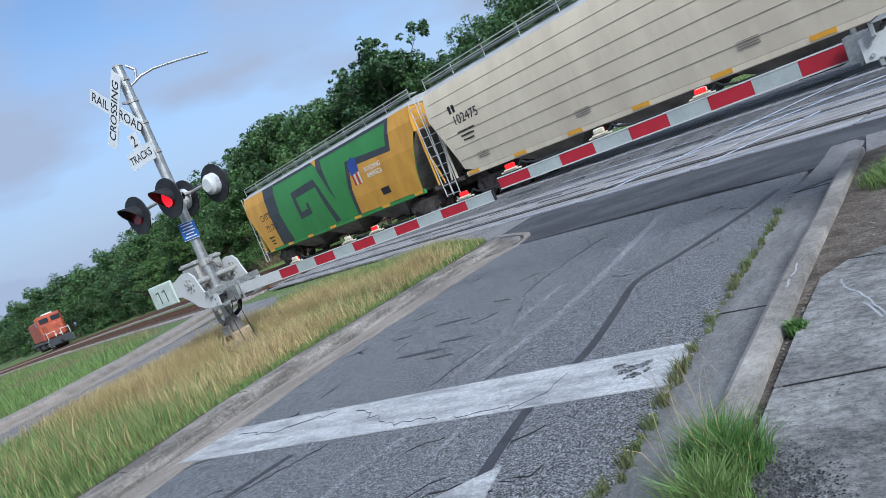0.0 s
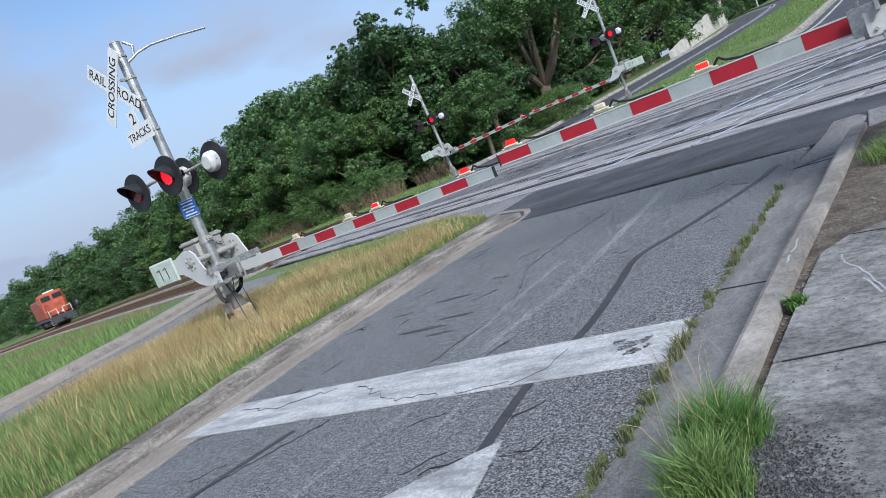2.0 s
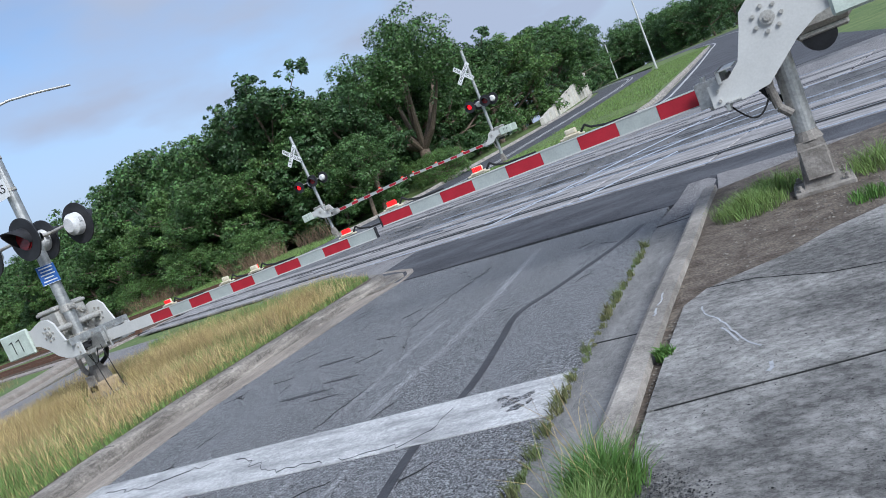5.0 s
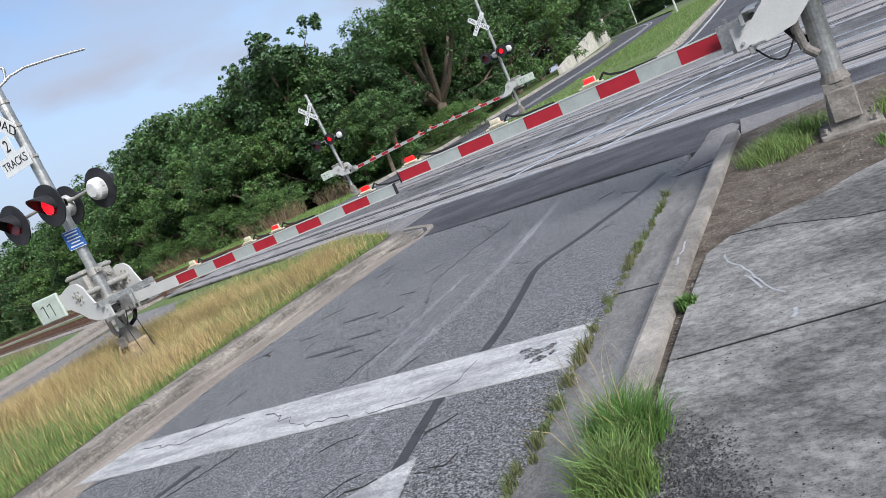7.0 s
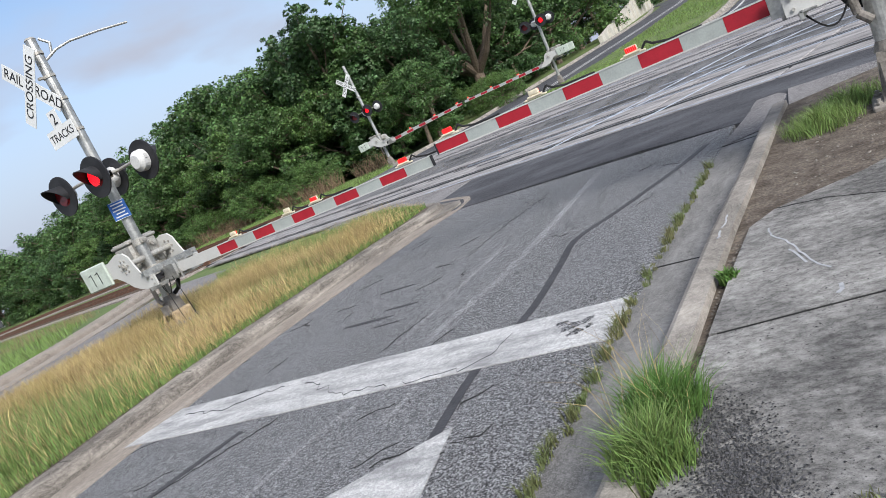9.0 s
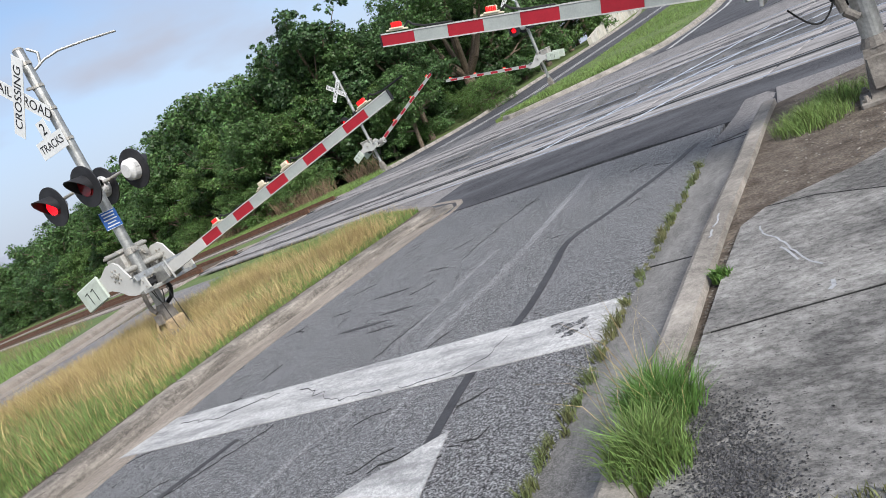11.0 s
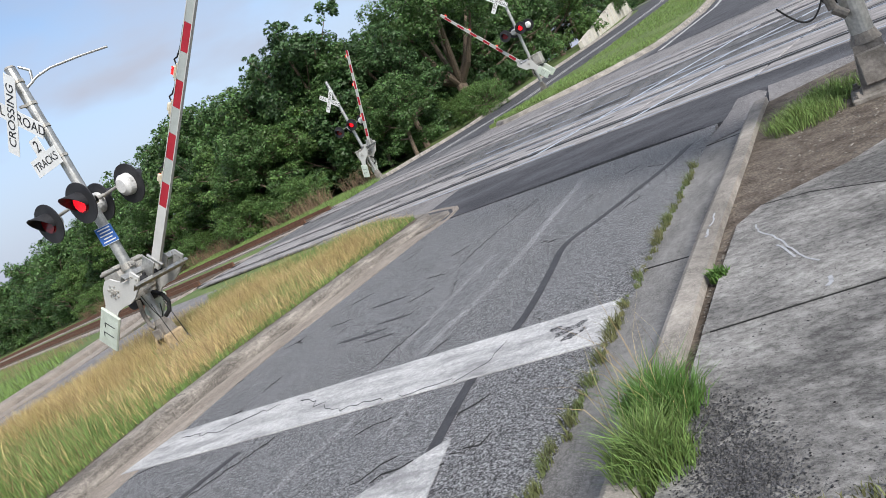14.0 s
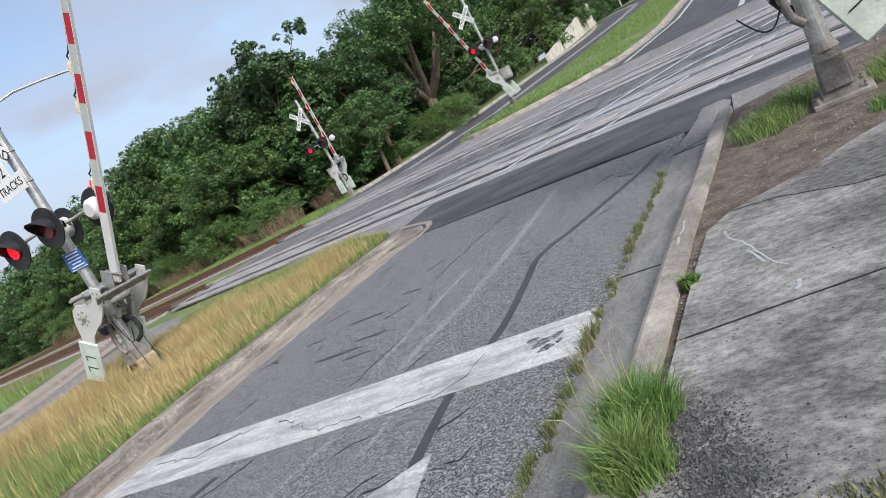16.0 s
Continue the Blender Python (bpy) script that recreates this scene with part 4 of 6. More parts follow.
    for face in backs:
        y = face * 0.36
        b = B()
        tube(b, [(0, 0, lamp_z), (0, y * 0.75, lamp_z + 0.02)], 0.028, 10)
        tube(b, [(-0.42, y * 0.8, lamp_z + 0.02), (0.42, y * 0.8, lamp_z + 0.02)], 0.024, 10)
        box(b, (0, 0, lamp_z), (0.2, 0.2, 0.12), bevel=0.02)
        part("crossarm", b, M_ALU, root)
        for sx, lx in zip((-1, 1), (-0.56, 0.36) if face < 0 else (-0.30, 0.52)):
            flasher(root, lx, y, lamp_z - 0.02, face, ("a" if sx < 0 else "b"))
    # gate mechanism on the mast
    pz = pivot_z
    b = B()
    box(b, (-0.33 * s, 0.14, pz + 0.03), (0.44, 0.50, 0.50), bevel=0.04)
    box(b, (-0.33 * s, 0.14, pz + 0.29), (0.47, 0.53, 0.05), bevel=0.015)
    box(b, (-0.33 * s, 0.14, pz - 0.24), (0.36, 0.42, 0.06), bevel=0.015)
    box(b, (-0.08 * s, 0.10, pz + 0.22), (0.20, 0.10, 0.07), bevel=0.01)
    box(b, (-0.08 * s, 0.10, pz - 0.16), (0.20, 0.10, 0.07), bevel=0.01)
    housing = part("mechanism_box", b, M_ALU, root, "grey cast gate mechanism housing")
    for hy, hz in ((-0.12, 0.16), (0.14, 0.16), (-0.12, -0.08), (0.14, -0.08)):
        b = B()
        rod(b, (-s * 0.12, hy + 0.13, pz + hz), (-s * 0.07, hy + 0.13, pz + hz), 0.055, 0.048, 14)
        rod(b, (-s * 0.075, hy + 0.13, pz + hz), (-s * 0.05, hy + 0.13, pz + hz), 0.022, 0.022, 6)
        part("boss", b, M_ALU, housing)
    for hx in (-0.48, -0.18):
        b = B()
        rod(b, (s * hx, -0.12, pz + 0.318), (s * hx, 0.40, pz + 0.318), 0.018, 0.018, 8)
        part("lid_rib", b, M_ALU, housing)
    for hz in (0.25, -0.2):
        b = B()
        rod(b, (0, 0, pz + hz - 0.05), (0, 0, pz + hz + 0.05), 0.098, 0.098, 18)
        box(b, (s * 0.10, 0, pz + hz), (0.07, 0.10, 0.08), bevel=0.008)
        for sy in (-0.03, 0.03):
            rod(b, (s * 0.12, sy, pz + hz), (s * 0.155, sy, pz + hz), 0.012, 0.012, 6)
        part("mast_clamp", b, M_ALU, root)
    b = B()
    rod(b, (0, -wide, pz), (0, wide + 0.06, pz), 0.045, 0.045, 16)
    part("shaft", b, M_ALU, root)
    b = B()
    rod(b, (-s * 0.30, -0.06, pz - 0.27), (-s * 0.30, 0.36, pz - 0.27), 0.12, 0.12, 18)
    part("motor", b, M_HOOD, root, "dark round gate motor")
    b = B()
    tube(b, [(0.02, 0.10, pz - 0.25), (0.17 * s, 0.14, pz - 0.36), (0.20 * s, 0.15, pz - 0.50), (0.14 * s, 0.13, pz - 0.62), (0.04, 0.09, pz - 0.68)], 0.032, 10)
    part("conduit", b, M_BLACK, root, "black flexible conduit loop")
    b = B()
    tube(b, [(-0.10, -0.08, pz - 0.28), (-0.14, -0.10, pz - 0.5), (-0.12, -0.11, pz - 0.68), (-0.05, -0.10, pz - 0.76)], 0.034, 10)
    part("conduit", b, M_FOOT, root, "grey flexible conduit down to the foot")
    b = B()
    tube(b, [(s * (0.46 - 0.42 * k / 16), -0.18 + 0.08 * k / 16, pz - drop - 0.1 + (drop + 0.0) * k / 16 * 0.6 - 0.30 * math.sin(math.pi * k / 16)) for k in range(17)], 0.007, 6)
    part("loose_cable", b, M_BLACK, root)
    # moving gate: two side arms with counterweights, a cross tray between them, and the striped board
    gate = new("gate")
    gate.empty_display_size = 0.1
    gate.parent = root
    gate.matrix_basis = pose(0, 0, pz)
    tagged(gate, "red and white striped gate with side arms")
    yx = yoke_x
    for y in (-wide, wide):
        b = B()
        plate(b, [(s * (yx + 0.10), -drop - 0.09), (s * (yx + 0.10), -drop + 0.08), (s * (yx - 0.06), -drop + 0.09), (s * (yx - 0.16), -drop + 0.18), (s * 0.20, 0.0), (s * 0.17, 0.11), (s * 0.08, 0.19), (-s * 0.08, 0.21),
                  (-s * 0.20, 0.18), (-s * 0.34, 0.14), (-s * 0.52, 0.15), (-s * 0.52, -0.08), (-s * 0.3, -0.12), (-s * 0.14, -0.22), (-s * 0.02, -0.33), (s * 0.12, -drop - 0.06), (s * (yx - 0.12), -drop - 0.10)], y, 0.028)
        plate_ob = part("side_arm", b, M_LGREY, gate, "pale grey steel gate side arm")
        out = -1 if y < 0 else 1
        b = B()
        rod(b, (0, y - 0.02, 0), (0, y + 0.05, 0), 0.052, 0.052, 18)
        rod(b, (0, y - 0.035, 0), (0, y - 0.015, 0), 0.028, 0.028, 6)
        part("hub", b, M_ALU, plate_ob, "worn steel hub with a dark nut")
        for k in range(7):
            an = k * 0.8976
            b = B()
            rod(b, (0.098 * math.cos(an), y - 0.016, 0.098 * math.sin(an)), (0.098 * math.cos(an), y + 0.01, 0.098 * math.sin(an)), 0.016, 0.016, 6)
            part("bolt", b, M_ALU, plate_ob)
        for px, pq in ((-s * 0.47, 0.09), (-s * 0.47, -0.02), (s * (yx + 0.04), -drop + 0.03), (s * (yx + 0.04), -drop - 0.05)):
            b = B()
            rod(b, (px, y - 0.016, pq), (px, y + 0.045, pq), 0.014, 0.014, 6)
            part("bolt", b, M_ALU, plate_ob)
        b = B()
        box(b, (-s * reach, y + 0.014 + out * 0.03, 0.01), (0.66, 0.045, 0.38), bevel=0.018)
        cw = part("counterweight", b, M_PGREEN, gate, "pale greenish counterweight plate")
        for k in (-0.10, 0.08):
            b = B()
            tube(b, [(-s * (reach - k - 0.02), y + 0.014 + out * 0.056, 0.09), (-s * (reach - k - 0.02), y + 0.014 + out * 0.056, -0.10)], 0.006, 6)
            tube(b, [(-s * (reach - k - 0.02), y + 0.014 + out * 0.056, 0.09), (-s * (reach - k + 0.06), y + 0.014 + out * 0.056, 0.07)], 0.006, 6)
            part("rib", b, M_HOOD, cw, "dark cast rib of the weight")
        b = B()
        rod(b, (-s * (reach + 0.29), y + 0.03, -0.12), (-s * (reach + 0.37), y + 0.03, -0.12), 0.012, 0.012, 6)
        part("bolt", b, M_ALU, cw)
    for z, hh in ((-drop + 0.12, 0.10), (-drop - 0.11, 0.06)):
        b = B()
        box(b, (s * yx, 0.014, z), (0.03, 2 * wide + 0.16, hh), bevel=0.004)
        box(b, (s * (yx - 0.05), 0.014, z + hh / 2 - 0.006), (0.12, 2 * wide + 0.16, 0.012), bevel=0.002)
        bar = part("channel", b, M_GALV, gate, "galvanised channel between the side arms")
        for k in range(5):
            b = B()
            rod(b, (s * (yx + 0.012), -wide + 0.1 + k * wide * 0.45, z), (s * (yx + 0.03), -wide + 0.1 + k * wide * 0.45, z), 0.012, 0.012, 6)
            part("bolt", b, M_ALU, bar)
    b = B()
    for k in (-0.13, 0.13):
        box(b, (s * (yx + 0.10), arm_y + k, -drop), (0.30, 0.02, 0.22), bevel=0.004)
    rod(b, (s * (yx + 0.17), arm_y, -drop - 0.15), (s * (yx + 0.17), arm_y, -drop + 0.15), 0.022, 0.022, 12)
    part("clamp", b, M_GALV, gate, "galvanised clamp that holds the board")
    b = B()
    for k in range(4):
        rod(b, (s * (yx - 0.16 + 0.02 * k), arm_y - 0.34 + k * 0.14, -drop - 0.05), (s * (yx + 0.0), arm_y - 0.30 + k * 0.14, -drop + 0.04), 0.03, 0.024, 8)
    box(b, (s * (yx - 0.08), arm_y - 0.12, -drop), (0.10, 0.5, 0.09), bevel=0.01)
    part("latch_gear", b, M_HOOD, gate, "dark latch parts inside the tray")
    # board in short coloured lengths
    x0 = arm_root
    L = 0.406 * scale_arm
    b = B()
    box(b, (s * (x0 + first_red / 2), 0, 0), (first_red - 0.01, 0.05, 0.15))
    board = part("board", b, M_LGREY, gate, "pale board end at the gate side arm")
    board.matrix_basis = pose(0, arm_y, -drop, 0, 0, arm_turn)
    x = x0 + first_red
    while x < arm_len - 0.02:
        for k, mt in enumerate((M_RED, M_WHT)):
            xe = min(x + L, arm_len)
            if xe <= x + 0.01:
                continue
            taper = 1.0 - 0.25 * (x - x0) / max(1.0, arm_len)
            b = B()
            box(b, (s * (x + xe) / 2, 0, 0), (xe - x - 0.002, 0.035, 0.135 * taper))
            st = part("stripe", b, mt, board)
            for z in (-1, 1):
                b = B()
                box(b, (s * (x + xe) / 2, 0, z * 0.074 * taper), (xe - x, 0.045, 0.012))
                part("edge", b, M_LGREY, st)
            x = xe
    b = B()
    box(b, (s * (arm_len + 0.008), 0, 0), (0.014, 0.05, 0.125), bevel=0.003)
    part("end_plate", b, M_HOOD, board, "black plate on the end of the board")
    for pos, state in arm_lamps or [(x0 + (arm_len - x0) * f - 0.12, 1) for f in (0.35, 0.68, 0.97)]:
        gate_lamp(board, s * pos, 0.0, state)
    return root, gate


M1, M1_gate = crossing_signal("crossing_signal", pose(-9.55, 6.68, 0.15), 1, 4.62, "galvanised crossing signal with white crossbuck in dry grass of the median",
                              5.22, 1.18, first_red=1.04, scale_arm=0.918, lamp_z=2.50, xb_z=4.05, base_mat=M_BASEC, drop=0.335, reach=0.72, yoke_x=0.42, arm_root=0.45, arm_y=-0.03, arm_turn=2.3,
                              arm_lamps=((1.88, "a"), (2.93, 0), (3.43, "b"), (4.86, 1)))
M4, M4_gate = crossing_signal("crossing_signal", pose(0.05, 6.36, 0.06), -1, 4.6, "galvanised crossing signal standing on bare soil beside the footway",
                              4.06, 1.45, first_red=0.22, scale_arm=0.9286, lamp_z=2.6, xb_z=4.0, drop=0.40, reach=0.72, yoke_x=0.44, arm_root=0.445, arm_y=0.32, arm_turn=1.9,
                              arm_lamps=((1.83, "b"), (2.83, "a"), (3.87, 1)))
M2, M2_gate = crossing_signal("crossing_signal", pose(-21.67, 30.67, gz(-21.67, 30.67), 0, -2.5, 0), 1, 5.6, "distant leaning crossing signal on the verge before the trees", 5.2, 1.5, False, 0.5, lamp_z=3.1, xb_z=4.7)
M3, M3_gate = crossing_signal("crossing_signal", pose(-13.42, 35.67, gz(-13.42, 35.67) + 0.1), -1, 6.2, "distant crossing signal on the grassy island beyond the rails", 5.6, 1.6, False, 0.5, lamp_z=3.4, xb_z=5.1)


def mast_extras():
    b = B()
    tube(b, [(0.03, 0.06, 4.30), (0.12, 0.22, 4.40), (0.22, 0.42, 4.46), (0.42, 0.8, 4.48), (0.62, 1.2, 4.48)], 0.018, 8)
    tube(b, [(0.02, 0.06, 4.30), (0.08, 0.16, 4.36), (0.10, 0.2, 4.52), (0.02, 0.12, 4.62)], 0.02, 8)
    part("bracket_arm", b, M_GALV, M1, "bent galvanised bracket rods at the mast head")
    b = B()
    box(b, (0, 0, 0), (0.27, 0.008, 0.34), bevel=0.003)
    bs = part("notice_plate", b, M_BLUE, M1, "small blue emergency notice with white writing")
    bs.matrix_basis = pose(0.07, -0.085, 1.96, 0, 0, 48) @ Matrix.Diagonal((0.9, 1, 0.82, 1))
    b = B()
    for i, w in enumerate((0.2, 0.18, 0.21, 0.14, 0.2)):
        box(b, (0, -0.006, 0.12 - i * 0.058), (w, 0.002, 0.022))
    for z in (-0.162, 0.162):
        box(b, (0, -0.006, z), (0.25, 0.002, 0.008))
    part("writing", b, M_SIGN, bs, "white bars of small writing")
    for dx in (0.55, 0.85):
        b = B()
        tube(b, [(dx, -0.3, 0.0), (dx - 0.1, -0.28, 0.45), (dx - 0.26, -0.2, 0.78)], 0.006, 6)
        part("stay_wire", b, M_BLACK, M1, "thin dark wire down to the grass")


mast_extras()


# ---- train ----
TRAIN_SPEED = 20.7


def hopper_wagon(name, m, scheme, label):
    """A covered hopper, 16.6 m over the body; local x forwards, origin on the rail under its middle."""
    root = thing(name, m, label, "railway wagon", "wagons of the passing train")
    h = 8.25
    side_z0, side_z1 = 1.12, 4.12

    def section(x, k):
        # half section: sill, curved side, eave, roof
        return [(x, -1.54, side_z0), (x, -1.6, side_z0 + 0.7), (x, -1.62, 2.7), (x, -1.56, 3.6), (x, -1.42, side_z1)]

    xs = [-8.25, -8.12, -7.95, -7.75, -7.6, -7.5, -7.42] + [-7 + i for i in range(15)] + [7.42, 7.5, 7.6, 7.75, 7.95, 8.12, 8.25]
    nx = len(xs) - 1

    def end_cut(x):
        """Lower edge of the side sheet, which sweeps up at both ends."""
        e = max(0.0, abs(x) - 7.4) / 0.85
        return side_z0 + 2.1 * e ** 0.75

    def side_y(z):
        pts = [(side_z0, 1.54), (side_z0 + 0.7, 1.6), (2.7, 1.62), (3.6, 1.56), (side_z1, 1.42)]
        for (za, ya), (zb, yb) in zip(pts[:-1], pts[1:]):
            if z <= zb:
                return ya + (yb - ya) * (z - za) / (zb - za)
        return 1.42

    for sd in (-1, 1):
        b = B()
        rows = []
        for x in xs:
            low = end_cut(x)
            rows.append([b.verts.new((px, sd * side_y(max(pz, low)), max(pz, low + 0.002 * k))) for k, (px, py, pz) in enumerate(section(x, 0))])
        for i in range(nx):
            for k in range(4):
                b.faces.new((rows[i][k], rows[i + 1][k], rows[i + 1][k + 1], rows[i][k + 1]))
        bmesh.ops.recalc_face_normals(b, faces=b.faces)
        sd_ob = part("side", b, M_CREAM if scheme == "cream" else M_GREEN, root)
        for p in sd_ob.data.polygons:
            p.use_smooth = True

        def skin(nm, outline, mt, lift, parent=sd_ob, lab=""):
            """A painted area on the curved side: outline in x and height."""
            bb = B()
            vs = [bb.verts.new((x, 0, z)) for x, z in outline]
            bb.faces.new(vs)
            for zc in (1.4, 1.82, 2.2, 2.7, 3.15, 3.6, 3.85):
                g = list(bb.verts) + list(bb.edges) + list(bb.faces)
                bmesh.ops.bisect_plane(bb, geom=g, plane_co=(0, 0, zc), plane_no=(0, 0, 1))
            for v in bb.verts:
                v.co.y = sd * (side_y(v.co.z) + lift)
            if sd > 0:
                bmesh.ops.reverse_faces(bb, faces=bb.faces)
            return part(nm, bb, mt, parent, lab)

        if scheme == "green":
            E = [(-7.4, 1.12), (-5.5, 1.12), (-5.6, 4.12), (-8.25, 4.12), (-8.25, 3.22), (-7.95, 2.7), (-7.6, 2.0), (-7.48, 1.6)]
            skin("end_panel", E, M_YELL, 0.006)
            skin("stripe", [(-5.5, 1.12), (-4.1, 1.12), (-4.4, 2.6), (-4.25, 4.12), (-5.6, 4.12)], M_CHAR, 0.006)
            skin("end_panel", [(2.75, 1.12), (7.4, 1.12), (7.48, 1.6), (7.6, 2.0), (7.95, 2.7), (8.25, 3.22), (8.25, 4.12), (6.9, 4.12), (6.5, 2.95), (3.3, 3.1), (2.9, 2.2)], M_YELL, 0.006)
            skin("stripe", [(2.5, 1.12), (2.75, 1.12), (2.9, 2.2), (3.3, 3.1), (6.5, 2.95), (6.9, 4.12), (6.65, 4.12), (6.3, 3.2), (3.1, 3.4), (2.65, 2.3)], M_CHAR, 0.008)
            skin("stripe", [(-4.2, 4.0), (6.7, 4.0), (6.7, 4.12), (-4.2, 4.12)], M_CHAR, 0.009)
            skin("letter_shape", [(0.5, 4.0), (1.05, 4.0), (1.3, 2.1)], M_CHAR, 0.010)
            skin("letter_shape", [(0.2, 4.12), (0.65, 4.12), (0.6, 3.78)], M_YELL, 0.014)
            for q in ([(-2.5, 3.3), (0.0, 3.4), (0.0, 3.05), (-2.15, 2.98)], [(-2.5, 3.3), (-2.15, 2.98), (-2.1, 2.25), (-2.42, 1.95)], [(-2.42, 1.95), (-2.1, 2.25), (-1.15, 2.3), (-1.15, 2.0)],
                      [(-1.4, 2.29), (-1.15, 2.3), (-1.15, 2.56), (-1.4, 2.52)], [(0.0, 3.4), (0.0, 3.05), (0.5, 1.2), (0.95, 1.2), (0.35, 2.85)]):
                skin("letter_shape", q, M_CHAR, 0.010)
            skin("badge", [(3.25, 2.72), (3.95, 2.82), (3.95, 3.35), (3.6, 3.45), (3.25, 3.25)], M_LOGOB, 0.016)
            for i in range(4):
                skin("badge_stripe", [(3.3 + i * 0.17, 2.3), (3.4 + i * 0.17, 2.3), (3.4 + i * 0.17, 2.78), (3.3 + i * 0.17, 2.75)], M_LOGOR if i % 2 == 0 else M_SIGN, 0.016)
            skin("dark_vent", [(4.9, 1.5), (5.5, 1.5), (5.5, 1.78), (4.9, 1.78)], M_INK, 0.016)
            letters = [("BUILDING", 0.28, 4.95, 2.72), ("AMERICA", 0.28, 4.95, 2.45), ("CHTT", 0.48, -6.1, 2.78), ("721702", 0.48, -5.85, 2.16)]
            marks = [(-6.4, 1.7, 0.7, 0.08), (-6.4, 1.52, 0.5, 0.07), (-6.4, 1.36, 0.4, 0.06)]
        else:
            letters = [("102475", 0.44, -6.35, 2.85)]
            marks = [(-6.9, 3.25, 0.4, 0.26), (-6.55, 2.45, 0.9, 0.06), (-6.55, 2.3, 0.7, 0.06), (-6.55, 2.15, 0.55, 0.06)]
            for z in (1.55, 1.98, 2.42, 2.86, 3.3, 3.72):
                bb = B()
                box(bb, (0, sd * (side_y(z) + 0.004), z), (14.9 + 1.2 * smooth01(z - 2.0), 0.012, 0.012))
                part("seam", bb, M_HOPPER, sd_ob, "dark weld seam along the side")
            for gx in (-6.2, -1.8, 3.2, 6.6):
                bb = B()
                for i in range(4):
                    box(bb, (gx, sd * (side_y(1.5 + i * .07) + 0.006), 1.42 + i * 0.055), (0.55, 0.01, 0.014))
                part("writing", bb, M_HOPPER, sd_ob, "grey bars of small writing")
        for txt, sz, lx, lz in letters:
            mm = pose(lx, -(side_y(lz) + 0.012), lz) @ FACE if sd < 0 else pose(lx, side_y(lz) + 0.012, lz, 0, 0, 180) @ FACE
            words("lettering", txt, sz, mm, sd_ob, M_SIGN if txt in ("BUILDING", "AMERICA") else M_INK)
        for lx, lz, w, hh in marks:
            bb = B()
            nb = max(2, int(w / (hh * 0.8)))
            for i in range(nb):
                box(bb, (lx - w / 2 + (i + 0.5) * w / nb, sd * (side_y(lz) + 0.012), lz), (w / nb * 0.62, 0.008, hh))
            part("writing", bb, M_INK, sd_ob, "dark bars of reporting marks")
        # sill, amber reflectors
        bb = B()
        box(bb, (0, sd * 1.48, 1.04), (14.9, 0.12, 0.17), bevel=0.02)
        part("side_sill", bb, M_CREAM if scheme == "cream" else M_GREEN, root)
        for i in range(7):
            bb = B()
            box(bb, (-7.05 + i * 2.35, sd * 1.548, 1.06), (0.55, 0.012, 0.11))
            part("reflector", bb, M_YSTRIPE, root)
    # end sheets
    for e in (-1, 1):
        b = B()
        plate(b, [(-1.54, 3.18), (1.54, 3.18), (1.52, 3.6), (1.38, 4.12), (-1.38, 4.12), (-1.52, 3.6)], 0, 0.05)
        o = part("end_sheet", b, M_CREAM if scheme == "cream" else M_YELL, root)
        o.matrix_basis = pose(e * (h - 0.03), 0, 0, 0, 0, 90)
        b = B()
        rr = Matrix.Rotation(radians(e * -48), 3, "Y")
        box(b, (e * (h - 1.0), 0, 2.1), (2.9, 2.9, 0.06), rr)
        part("slope_sheet", b, M_HOPPER, root)
        # end platform, ladder, brake parts
        b = B()
        box(b, (e * (h + 0.05), 0, 0.98), (0.9, 2.7, 0.14))
        box(b, (e * (h - 0.4), 0, 0.85), (2.2, 0.5, 0.35))
        part("end_platform", b, M_UNDER, root)
        for sy in (-1.36, 1.36):
            b = B()
            for dx in (0.12, 0.52):
                rod(b, (e * (h + dx), sy, 0.55), (e * (h + dx - 0.12), sy, 4.25), 0.022, 0.022, 6)
            for i in range(10):
                rod(b, (e * (h + 0.12 - 0.01 * i), sy, 0.6 + i * 0.37), (e * (h + 0.52 - 0.01 * i), sy, 0.6 + i * 0.37), 0.014, 0.014, 6)
            part("ladder", b, M_LGREY, root, "pale steel end ladder")
            b = B()
            for dx in (0.25, 0.7):
                rod(b, (e * (h - 0.15), sy * 0.98, 2.2 + dx), (e * (h + 0.3), sy * 0.98, 1.0 + dx * 0.2), 0.03, 0.03, 6)
            rod(b, (e * (h - 0.05), sy, 1.05), (e * (h - 0.05), sy, 3.9), 0.045, 0.045, 8)
            part("end_brace", b, M_CREAM if scheme == "cream" else M_YELL, root)
        b = B()
        box(b, (e * (h + 0.7), 0, 0.85), (0.75, 0.22, 0.26), bevel=0.04)
        part("coupler", b, M_WHEEL, root)
        b = B()
        rod(b, (e * (h + 0.3), -0.5, 1.4), (e * (h + 0.3), 0.5, 1.4), 0.22, 0.22, 14)
        part("air_tank", b, M_UNDER, root)
    # roof and running board
    b = B()
    plate(b, [(-1.42, 4.12), (-0.9, 4.38), (0, 4.46), (0.9, 4.38), (1.42, 4.12)], -h, 2 * h)
    o = part("roof", b, M_ROOF, root, "pale grey rounded roof")
    o.matrix_basis = pose(0, 0, 0, 0, 0, 90)
    for sy in (-1.15, 1.15):
        b = B()
        for z in (4.55, 4.68):
            rod(b, (-h, sy, z), (h, sy, z), 0.018, 0.018, 6)
        for i in range(11):
            x = -h + i * 2 * h / 10
            rod(b, (x, sy, 4.2), (x, sy, 4.68), 0.016, 0.016, 6)
        box(b, (0, sy * 0.8, 4.50), (2 * h, 0.35, 0.03))
        part("running_board", b, M_ROOF, root, "grey roof walkway with handrail")
